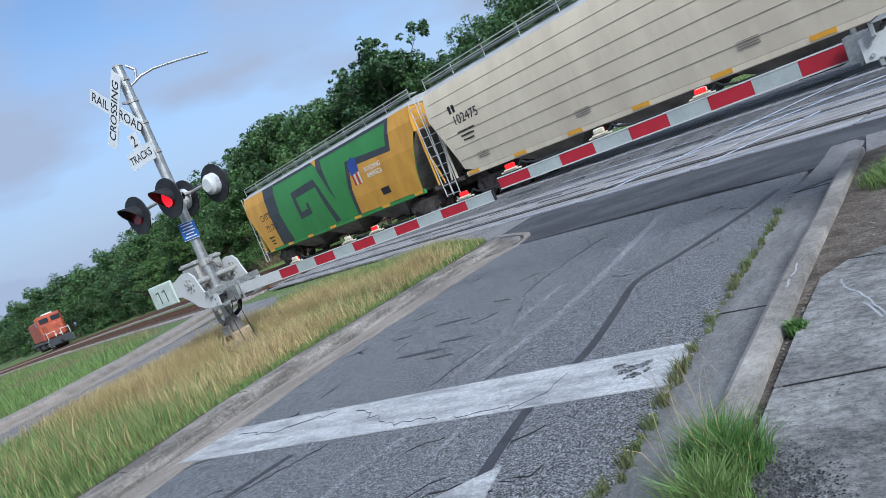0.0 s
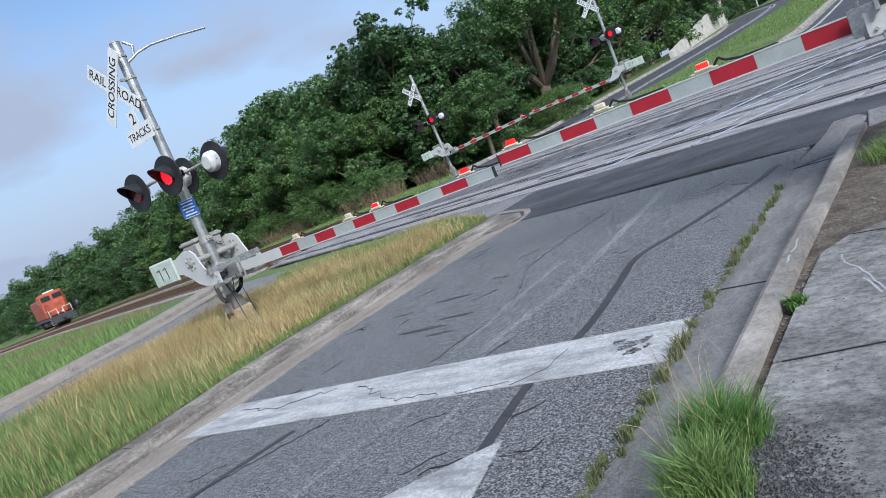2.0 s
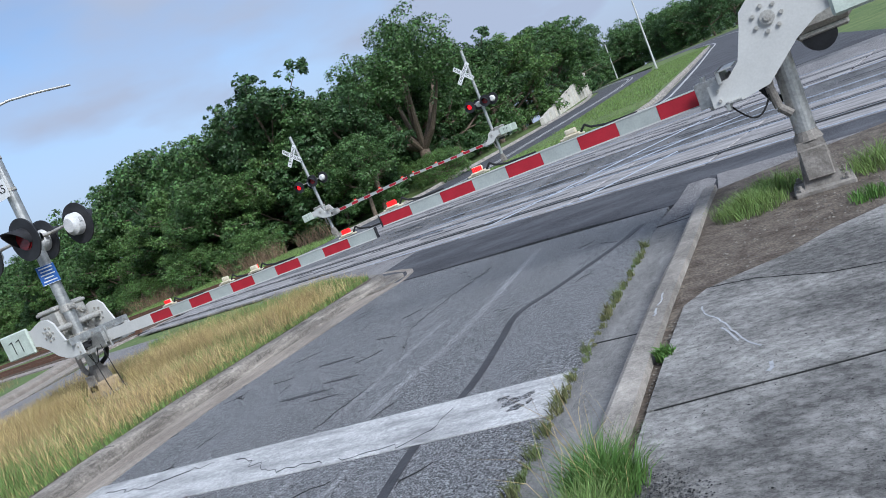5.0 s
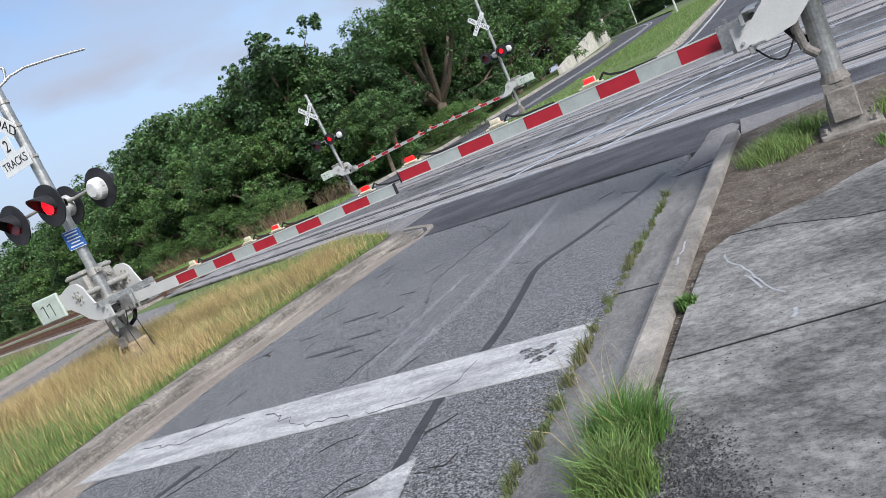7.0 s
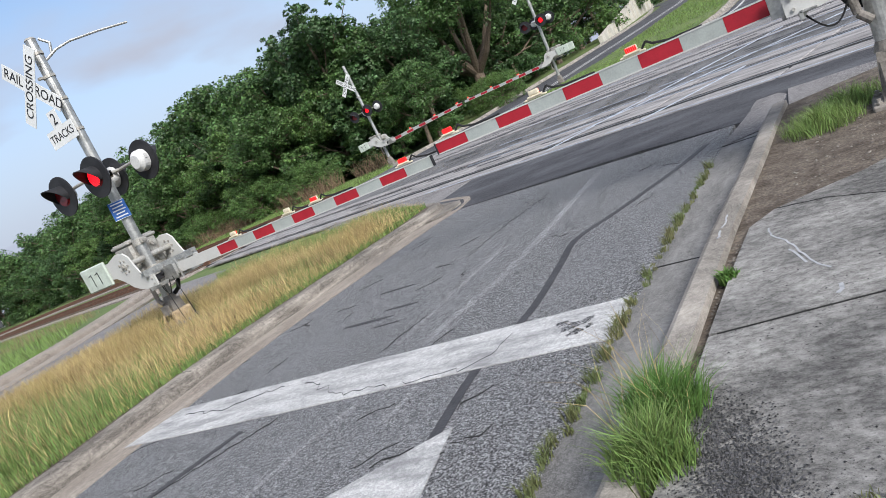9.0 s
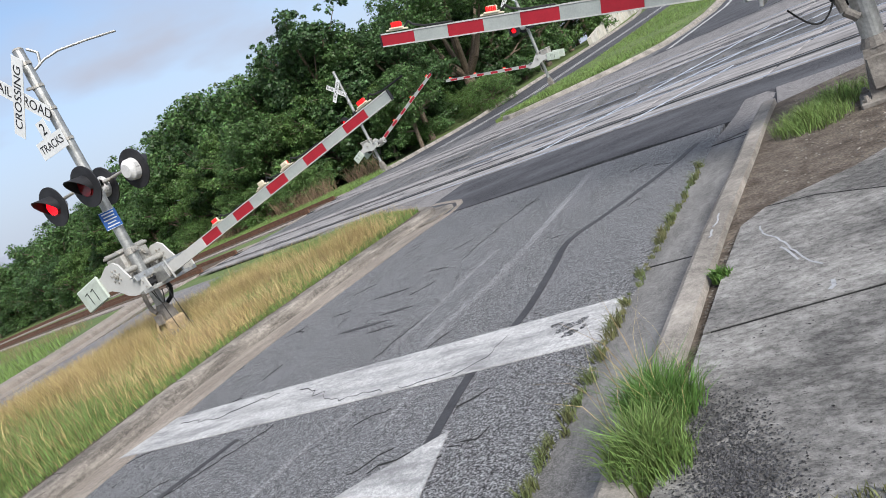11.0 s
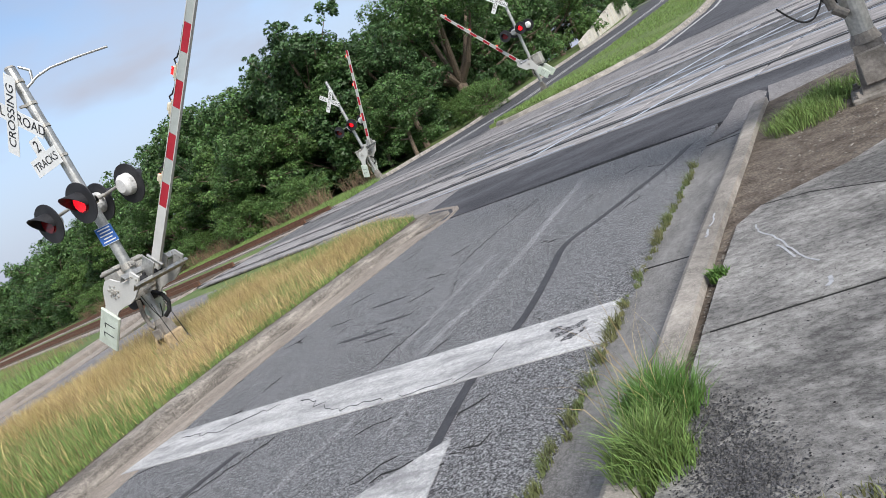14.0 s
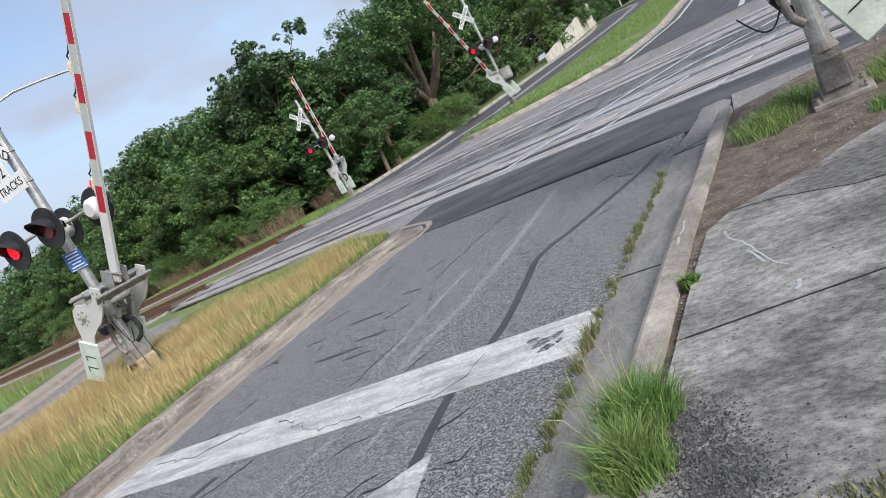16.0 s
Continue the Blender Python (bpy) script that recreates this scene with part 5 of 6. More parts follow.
    # hopper bays
    for x in (-3.9, 0.0, 3.9):
        b = B()
        bmesh.ops.create_cone(b, cap_ends=True, segments=4, radius1=0.55, radius2=2.6, depth=0.85, matrix=Matrix.Translation((x, 0, 0.72)) @ pose(0, 0, 0, 0, 0, 45) )
        for v in b.verts:
            v.co.y *= 0.74
        part("hopper_bay", b, M_HOPPER, root, "grimy grey discharge hopper")
        b = B()
        box(b, (x, 0, 0.30), (1.0, 0.9, 0.12), bevel=0.02)
        rod(b, (x + 0.2, -1.3, 0.42), (x + 0.2, 1.3, 0.42), 0.03, 0.03, 8)
        for sy in (-1.3, 1.3):
            rod(b, (x + 0.2, sy, 0.42), (x + 0.2, sy * 1.03, 0.42), 0.13, 0.13, 8)
        part("outlet_gate", b, M_WHEEL, root)
    b = B()
    box(b, (0, 0, 0.98), (16.4, 0.4, 0.3))
    part("centre_sill", b, M_UNDER, root)
    # bogies
    for e in (-1, 1):
        for sy in (-1, 1):
            b = B()
            plate(b, [(-1.15, 0.46), (-0.95, 0.66), (-0.45, 0.72), (0.45, 0.72), (0.95, 0.66), (1.15, 0.46), (0.8, 0.40), (0.4, 0.2), (-0.4, 0.2), (-0.8, 0.40)], -0.06, 0.12)
            for k in (-0.16, 0, 0.16):
                rod(b, (k, 0, 0.26), (k, 0, 0.56), 0.075, 0.075, 10)
            for k in (-0.88, 0.88):
                rod(b, (k, -0.12, 0.46), (k, 0.12, 0.46), 0.13, 0.13, 12)
            o = part("bogie_frame", b, M_UNDER, root, "grimy cast bogie side frame with springs")
            o.matrix_basis = pose(e * 6.6, sy * 1.0, 0.03)
        for dx in (-0.88, 0.88):
            b = B()
            rod(b, (0, -0.8, 0), (0, 0.8, 0), 0.08, 0.08, 10)
            for sy in (-1, 1):
                rod(b, (0, sy * 0.68, 0), (0, sy * 0.82, 0), 0.46, 0.46, 28)
                rod(b, (0, sy * 0.66, 0), (0, sy * 0.70, 0), 0.49, 0.49, 28)
                rod(b, (0, sy * 0.82, 0), (0, sy * 0.85, 0), 0.14, 0.12, 12)
                for i in range(3):
                    a = i * 2.094
                    box(b, (0.28 * math.cos(a), sy * 0.83, 0.28 * math.sin(a)), (0.09, 0.03, 0.09))
            w = part("wheelset", b, M_WHEEL, root, "rusty steel wheel pair on its axle")
            w.matrix_basis = pose(e * 6.6 + dx, 0, 0.46)
            WHEELS.append((w, e * 6.6 + dx))
    return root


WHEELS = []
WAGONS = []
# distance of each wagon's middle along the far line at 0 s, from the point at x = -1
START = {"green": -22.75, "cream": -5.25, "cream2": 13.0}


def on_far_line(s):
    d = Vector((1, -0.285, 0)).normalized()
    x = -1.0 + d.x * s
    return pose(x, FAR_C + d.y * s, 0.02, 0, 0, TRACK_TURN)


WAGONS.append((hopper_wagon("hopper_wagon", on_far_line(START["green"]), "green", "green and yellow covered hopper wagon with charcoal stripes"), START["green"]))
WAGONS.append((hopper_wagon("hopper_wagon", on_far_line(START["cream"]), "cream", "cream covered hopper wagon with dark seams and amber reflectors"), START["cream"]))
WAGONS.append((hopper_wagon("hopper_wagon", on_far_line(START["cream2"]), "cream", "cream covered hopper wagon at the head of the visible train"), START["cream2"]))


def locomotive():
    d = Vector((1, -0.285, 0)).normalized()
    x = -95.0
    y = track_y(x, FAR_C)
    root = thing("locomotive", pose(x, y, gz(x, y) + 0.18, 0, 0, -17.0), "orange diesel locomotive standing on the far line with dark windows", "locomotive")
    # local: front at x = 0, body runs back to x = -21
    b = B()
    box(b, (-10.6, 0, 1.25), (20.6, 2.9, 0.3), bevel=0.05)
    part("frame", b, M_CHAR, root)
    b = B()
    box(b, (-13.2, 0, 2.85), (14.5, 1.9, 2.9), bevel=0.15)
    part("engine_hood", b, M_ORANGE, root, "orange engine hood")
    b = B()
    box(b, (-4.0, 0, 3.0), (2.9, 3.0, 3.3), bevel=0.22)
    cab = part("cab", b, M_ORANGE, root, "orange cab with rounded edges")
    b = B()
    box(b, (-1.75, 0, 2.4), (2.2, 2.5, 2.1), bevel=0.3)
    part("nose", b, M_ORANGE, root, "orange short nose")
    for sy in (-0.72, 0.72):
        b = B()
        box(b, (-2.53, sy, 3.95), (0.06, 1.1, 0.62), bevel=0.02)
        part("windscreen", b, M_GLASS, cab)
        b = B()
        box(b, (-4.0, sy * 2.1, 3.8), (1.7, 0.05, 0.65), bevel=0.02)
        part("side_window", b, M_GLASS, cab)
        b = B()
        rod(b, (-0.62, sy * 0.4, 1.75), (-0.56, sy * 0.4, 1.75), 0.13, 0.13, 12)
        rod(b, (-0.15, sy * 1.5, 1.2), (-0.1, sy * 1.5, 1.2), 0.1, 0.1, 12)
        part("headlight", b, M_LAMPBACK, root)
        b = B()
        tube(b, [(-0.1, sy * 1.85, 0.9), (-0.1, sy * 1.85, 2.2), (-0.5, sy * 1.85, 2.35), (-2.6, sy * 1.9, 2.35)], 0.035, 6)
        tube(b, [(-0.1, sy * 0.5, 1.4), (-0.1, sy * 0.5, 2.3), (-0.1, sy * 1.85, 2.2)], 0.03, 6)
        part("handrail", b, M_SIGN, root, "white front handrail")
        b = B()
        for i in range(4):
            box(b, (-0.35, sy * 1.75, 0.45 + i * 0.25), (0.35, 0.55, 0.04))
        part("steps", b, M_SIGN, root)
    b = B()
    box(b, (-3.1, 0, 4.72), (0.7, 1.3, 0.2), bevel=0.05)
    part("number_board", b, M_SIGN, root)
    b = B()
    box(b, (-0.25, 0, 0.95), (0.4, 2.9, 0.9), bevel=0.04)
    part("pilot", b, M_CHAR, root, "black front plate with plough")
    b = B()
    box(b, (0.25, 0, 0.95), (0.7, 0.24, 0.3), bevel=0.04)
    part("coupler", b, M_WHEEL, root)
    b = B()
    box(b, (-10.5, 0, 0.75), (5.5, 2.4, 0.8), bevel=0.25)
    part("fuel_tank", b, M_CHAR, root)
    for cx in (-3.6, -17.2):
        b = B()
        box(b, (cx, 0, 0.72), (4.2, 2.5, 0.35), bevel=0.05)
        part("bogie_frame", b, M_UNDER, root)
        for k in (-1.6, 0, 1.6):
            b = B()
            rod(b, (cx + k, -0.8, 0.52), (cx + k, 0.8, 0.52), 0.52, 0.52, 20)
            part("wheelset", b, M_WHEEL, root)


locomotive()


# ---- trees ----
def limb(bm, pts, r0, r1, seg=8):
    n = len(pts) - 1
    for i in range(n):
        a, b = r0 + (r1 - r0) * i / n, r0 + (r1 - r0) * (i + 1) / n
        rod(bm, pts[i], pts[i + 1], a, b, seg, False)


def leaf_mesh(name, blobs, count, size, rng, material, flat=0.75):
    """Many small leaves on sprays that stand out of uneven clumps, with dark gaps between the sprays."""
    sprays = []
    for bx, by, bz, r in blobs:
        for k in range(int(5 + 9 * r)):
            d = rng.normal(size=3)
            d /= np.linalg.norm(d)
            d[2] = d[2] * 0.9 + 0.12
            q = r * (0.55 + 0.55 * rng.random())
            sprays.append((bx + d[0] * q, by + d[1] * q, bz + d[2] * q * flat, r * (0.20 + 0.24 * rng.random()), *d))
    S = np.array(sprays)
    wt = S[:, 3] ** 1.7
    pick = S[rng.choice(len(S), count, p=wt / wt.sum())]
    d = rng.normal(size=(count, 3)) + 0.55 * pick[:, 4:7] + np.array([0, 0, 0.45])
    d /= np.linalg.norm(d, axis=1)[:, None]
    c = pick[:, :3] + d * (pick[:, 3] * (0.55 + 0.6 * rng.random(count)))[:, None] * np.array([1.15, 1.15, 0.8])
    up = d * 0.8 + rng.normal(size=(count, 3)) * 0.45 + np.array([0, 0, 0.5])
    up /= np.linalg.norm(up, axis=1)[:, None]
    a = np.cross(up, rng.normal(size=(count, 3)))
    a /= np.linalg.norm(a, axis=1)[:, None] + 1e-9
    bb = np.cross(up, a)
    s = (size * (0.55 + 0.9 * rng.random(count)))[:, None]
    V = np.stack([c - a * s * 0.8, c + a * s * 0.5 + bb * s * 0.5 + up * s * 0.15, c + a * s * 0.5 - bb * s * 0.5 - up * s * 0.1], 1)
    me = bpy.data.meshes.new(name)
    me.from_pydata(V.reshape(-1, 3).tolist(), [], np.arange(count * 3).reshape(-1, 3).tolist())
    me.materials.append(material)
    return me


def tree_kind(seed, height, width, material, label, count=7000, leaf=0.16, trunk_show=False):
    rng = np.random.default_rng(seed)
    root = thing("tree", pose(0, 0, -60), label, "tree", "trees beyond the rails")
    bm = B()
    blobs = []
    lean = rng.normal(size=2) * 0.25
    limb(bm, [(0, 0, -0.3), (lean[0] * 0.4, lean[1] * 0.4, height * 0.2), (lean[0], lean[1], height * 0.42), (lean[0] * 1.5, lean[1] * 1.5, height * 0.75)], 0.028 * height, 0.008 * height, 9)
    nb = 11
    for i in range(nb):
        a = i * 2.4 + rng.random() * 0.8
        z0 = height * (0.2 + 0.45 * i / nb)
        reach = width * 0.5 * (0.65 + 0.5 * rng.random()) * (1.0 - 0.35 * (i / nb) ** 2)
        z1 = z0 + height * (0.12 + 0.2 * rng.random())
        ca, sa = math.cos(a), math.sin(a)
        p0 = (lean[0] * 0.6, lean[1] * 0.6, z0)
        p1 = (p0[0] + ca * reach * 0.5, p0[1] + sa * reach * 0.5, z0 + (z1 - z0) * 0.4 + rng.normal() * 0.2)
        p2 = (p0[0] + ca * reach, p0[1] + sa * reach, z1)
        limb(bm, [p0, p1, p2], 0.013 * height, 0.004 * height, 6)
        r = width * (0.14 + 0.10 * rng.random())
        blobs.append((*p2, r))
        blobs.append((p1[0] + rng.normal() * 0.5, p1[1] + rng.normal() * 0.5, p1[2] + r * 0.6, r * 0.85))
        for j in range(2):
            q = (p2[0] + rng.normal() * r * 0.8, p2[1] + rng.normal() * r * 0.8, p2[2] + rng.normal() * r * 0.6)
            limb(bm, [p1, q], 0.005 * height, 0.002 * height, 5)
            blobs.append((*q, r * (0.35 + 0.4 * rng.random())))
    for i in range(7):
        blobs.append((lean[0] * 1.4 + rng.normal() * width * 0.13, lean[1] * 1.4 + rng.normal() * width * 0.13, height * (0.64 + 0.24 * rng.random()), width * (0.10 + 0.08 * rng.random())))
    if not trunk_show:
        for i in range(10):
            a = rng.random() * 6.28
            blobs.append((math.cos(a) * width * 0.42, math.sin(a) * width * 0.42, height * (0.08 + 0.16 * rng.random()), width * 0.15))
    part("trunk", bm, M_BARK, root)
    cr = new("crown", leaf_mesh("crown", blobs, count, leaf, rng, material))
    cr.parent = root
    return root


LAB = "broad dark green tree with dense uneven foliage behind the rails"
KINDS = [tree_kind(3, 9.5, 7.0, M_LEAF, LAB, count=36000, leaf=0.135),
         tree_kind(5, 10.5, 6.0, M_LEAF3, "tall dark green tree with ragged crown behind the rails", count=34000, leaf=0.135),
         tree_kind(8, 8.0, 6.6, M_LEAF2, "lighter green bushy tree at the edge of the wood", count=34000, leaf=0.12),
         tree_kind(13, 10.5, 5.2, M_LEAF2, "slender light green tree rising above the others", count=26000, leaf=0.125),
         tree_kind(21, 4.2, 6.0, M_LEAF2, "low spreading green shrub at the edge of the wood", count=17000, leaf=0.10),
         tree_kind(34, 9.5, 9.0, M_LEAF, "distant green tree in the wood along the line", count=15000, leaf=0.19),
         tree_kind(55, 9.5, 8.5, M_LEAF3, "distant dark green tree in the wood along the line", count=15000, leaf=0.19)]
used = [False] * len(KINDS)


def plant(kind, x, y, turn, size=1.0):
    m = Matrix.Translation((x, y, gz(x, y) - 0.06)) @ pose(0, 0, 0, 0, 0, turn)
    if not used[kind]:
        used[kind] = True
        KINDS[kind].matrix_basis = m
        KINDS[kind].scale = (size, size, size)
        return KINDS[kind]
    o = copy_thing(KINDS[kind], m)
    o.scale = (size, size, size)
    return o


def woods():
    rng = random.Random(4)
    # edge of the wood along the far line: bearing in degrees west of north, and the skyline's height above the eye in degrees
    sky = ((-70, 2.4), (-68, 2.7), (-65, 3.7), (-62, 3.9), (-59, 4.7), (-57, 5.1), (-54, 6.1), (-51, 7.0), (-50, 8.0), (-47, 8.6), (-45.5, 9.4), (-42.5, 9.8), (-40, 9.6), (-38.5, 10.4), (-37.3, 10.5),
           (-36, 8.9), (-34.6, 10.5), (-33.2, 8.1), (-31, 9.3), (-29, 10.3), (-27, 10.5))

    def stand(az, back):
        """Where a bearing meets a line that runs behind the far rails."""
        x = -19.0
        while x > -240 and track_y(x, FAR_C) + back > -x / math.tan(radians(-az)):
            x -= 0.25
        return x, track_y(x, FAR_C) + back

    az, k = -30.6, 0
    while az > -71:
        el = float(np.interp(az, [p[0] for p in sky], [p[1] for p in sky]))
        far = smooth01((-az - 48) / 12)
        # tall row
        x, y = stand(az, (14.0 if az < -41 else 17.0) + 1.5 * math.sin(k * 2.1))
        kind = ((1, 0, 0, 1, 0) if az > -57 else (5, 6, 5, 6, 5))[k % 5]
        top = (10.8, 11.9, 9.2, 11.9, 4.8, 10.8, 10.8)[kind]
        h = 1.45 - gz(x, y) + math.hypot(x, y) * math.tan(radians(el))
        plant(kind, x, y, rng.uniform(0, 360), (1.01 + 0.14 * smooth01((-az - 38) / 8)) * h / top)
        # middle row, two thirds as high
        x, y = stand(az - 1.1, (9.6 if az < -41 else 13.0) + 0.9 * math.sin(k * 1.3))
        kind = ((0, 2, 1, 2, 0) if az > -57 else (6, 5, 6, 5, 6))[k % 5]
        top = (10.8, 11.9, 9.2, 11.9, 4.8, 10.8, 10.8)[kind]
        h = 1.45 - gz(x, y) + math.hypot(x, y) * math.tan(radians(el)) * rng.uniform(0.62, 0.8)
        plant(kind, x, y, rng.uniform(0, 360), h / top)
        # low shrubs along the edge
        if -58 < az < -39 and k % 2:
            x, y = stand(az - 0.5, 7.0)
            plant(4, x, y, rng.uniform(0, 360), rng.uniform(0.45, 0.75))
        az -= 2.1 - 0.75 * far
        k += 1
    # belt along the side road
    for i in range(11):
        y = 40 + i * 5.6
        x0 = -29.0 + 0.4 * math.sin(i)
        if i not in (1, 2):
            plant(rng.choice((0, 1, 2, 3)), x0 - rng.uniform(0, 1.5), y, rng.uniform(0, 360), rng.uniform(0.9, 1.15))
        plant(rng.choice((0, 1) if i < 4 else (5, 6)), x0 - 8, y + 2, rng.uniform(0, 360), rng.uniform(1.1, 1.3))
        if i == 4:
            plant(4, x0 + 3.4, y + 1, rng.uniform(0, 360), rng.uniform(0.5, 0.85))
    for tx, ty, sz in ((-29.0, 57.0, 1.0), (-26.2, 60.0, 0.95), (-32.0, 55.0, 1.0)):
        plant(1, tx, ty, rng.uniform(0, 360), sz)
    # tall trees behind the retaining wall
    for i, (az, el, d) in enumerate(((-26.5, 9.3, 74), (-24.3, 9.0, 72), (-22.2, 9.0, 70), (-20.2, 8.6, 74), (-18.2, 7.8, 84), (-16.6, 7.2, 96), (-15.2, 7.4, 108), (-13.8, 7.2, 124), (-12.6, 5.8, 140))):
        tx, ty = d * math.sin(radians(az)), d * math.cos(radians(az))
        plant((0, 1, 0, 1, 2, 1, 0, 1, 0)[i], tx, ty, rng.uniform(0, 360), 1.1 * (1.45 - gz(tx, ty) + d * math.tan(radians(el))) / (10.8, 11.9, 9.2)[(0, 1, 0, 1, 2, 1, 0, 1, 0)[i]])
    plant(4, -20.8, 44.5, 200, 0.5)
    plant(4, -23.6, 47.8, 40, 0.5)
    plant(4, -26.6, 48.6, 140, 0.55)
    for i in range(8):
        plant(rng.choice((5, 6)), -34 - i * 5.5 + rng.uniform(-1, 1), 62 + i * 2.0, rng.uniform(0, 360), rng.uniform(1.1, 1.4))
    # hillside up the valley
    for i in range(24):
        a = radians(-13.5 + 17 * rng.random())
        r = rng.uniform(175, 260)
        plant(rng.choice((5, 6)), r * math.sin(a), r * math.cos(a), rng.uniform(0, 360), rng.uniform(1.0, 1.5))
    for i in range(10):
        plant(rng.choice((5, 6)), -8 - i * 3.0 + rng.uniform(-1, 1), 165 + i * 3, rng.uniform(0, 360), rng.uniform(0.8, 1.2))
    # behind and beside the camera
    for i in range(12):
        a = radians(40 + i * 20)
        plant(rng.choice((5, 6)), 75 * math.sin(a), 75 * math.cos(a), rng.uniform(0, 360), rng.uniform(0.9, 1.2))


woods()


def big_oak():
    rng = np.random.default_rng(77)
    x, y = -25.3, 51.0
    root = thing("oak_tree", pose(x, y, gz(x, y) - 0.06), "old live oak with thick forking trunk under a dark hollow crown", "tree")
    bm = B()
    limb(bm, [(0, 0, -0.3), (0.2, 0, 1.6), (0.1, 0.2, 2.8)], 0.52, 0.42, 12)
    blobs = []
    for a, reach, z in ((-0.3, 4.2, 7.0), (0.9, 3.6, 8.2), (2.2, 3.4, 8.6), (3.3, 4.4, 7.2), (4.6, 3.6, 7.8), (5.4, 3.9, 8.8), (1.5, 1.2, 10.0)):
        ca, sa = math.cos(a), math.sin(a)
        limb(bm, [(0.1, 0.2, 2.6), (ca * reach * 0.45, sa * reach * 0.45, z * 0.55), (ca * reach * 0.8, sa * reach * 0.8, z * 0.82), (ca * reach, sa * reach, z)], 0.30, 0.07, 8)
        for k in range(5):
            blobs.append((ca * reach * 1.1 + rng.normal() * 1.3, sa * reach * 1.1 + rng.normal() * 1.3, z + 0.8 + rng.normal() * 0.9, 1.3 + 0.7 * rng.random()))
    part("trunk", bm, M_BARK, root)
    cr = new("crown", leaf_mesh("crown", blobs, 34000, 0.14, rng, M_LEAF))
    cr.parent = root


big_oak()


# ---- grass ----
def blades(name, pts, h, w, material, label, rng, lean=0.35):
    """Grass as single bent blades; pts are plan places with their height of ground and scale."""
    n = len(pts)
    V = np.zeros((n, 5, 3))
    P = np.array(pts)
    a = rng.random(n) * 6.283
    hh = h * P[:, 3] * (0.55 + 0.75 * rng.random(n))
    le = lean * (0.2 + rng.random(n))
    la = rng.random(n) * 6.283
    ww = w * (0.6 + 0.8 * rng.random(n))
    dx, dy = np.cos(a) * ww, np.sin(a) * ww
    lx, ly = np.cos(la) * le * hh, np.sin(la) * le * hh
    V[:, 0] = P[:, :3] + np.stack([-dx, -dy, np.full(n, -0.02)], 1)
    V[:, 1] = P[:, :3] + np.stack([dx, dy, np.full(n, -0.02)], 1)
    V[:, 2] = P[:, :3] + np.stack([dx * 0.7 + lx * 0.35, dy * 0.7 + ly * 0.35, hh * 0.6], 1)
    V[:, 3] = P[:, :3] + np.stack([-dx * 0.7 + lx * 0.35, -dy * 0.7 + ly * 0.35, hh * 0.6], 1)
    V[:, 4] = P[:, :3] + np.stack([lx, ly, hh], 1)
    idx = np.arange(n)[:, None] * 5
    F = (idx + np.array([0, 1, 2, 3])).tolist() + (idx + np.array([3, 2, 4])).tolist()
    me = bpy.data.meshes.new(name)
    me.from_pydata(V.reshape(-1, 3).tolist(), [], F)
    me.materials.append(material)
    return tagged(new(name, me), label, "grass", kind="stuff")


def median_grass():
    rng = np.random.default_rng(11)
    gr, dry = [], []
    while len(gr) < 80000 or len(dry) < 52000:
        y = -1.5 + 12.0 * rng.random() ** 0.9
        edge = float(np.interp(y, (-30, 2.4, 4, 5.2, 7.2, 8.6, 9.6, 10.6), (-5.9, -6.08, -6.33, -6.43, -6.34, -6.28, -6.3, -7.6))) - 0.24
        x = edge - (5.4) * rng.random() ** 1.5
        if y > 10.3 + 0.14 * (-x - 7):
            continue
        d = noise.noise(Vector((x * 0.7, y * 0.5, 3.0)))
        if abs(x * 0.573 + y * 0.82 + 0.0) < 0.33 and -9.9 < x < -8.2 and rng.random() < 0.85:
            continue
        core = smooth01((y - 3.6) / 1.6) * smooth01((9.3 - y) / 1.2) * smooth01((edge + 0.05 - x) / 0.5)
        if rng.random() < min(0.85, (0.54 + 0.6 * d) * core + 0.03 + 0.08 * max(0, d)):
            if len(dry) < 52000:
                dry.append((x, y, 0.14, (0.4 + 0.6 * smooth01((edge - x) / 0.6)) * (0.8 + 0.5 * max(0, d))))
        elif len(gr) < 80000:
            low = 0.35 + 0.65 * smooth01((edge - x) / 0.7)
            gr.append((x, y, 0.14, low * (0.75 + 0.5 * max(0, d))))
    blades("median_grass", gr, 0.24, 0.0038, M_GRASS, "long green grass on the median", rng)
    blades("median_dry_grass", dry, 0.32, 0.0026, M_DRY, "tall straw-coloured dry grass round the signal", rng, 0.5)


median_grass()


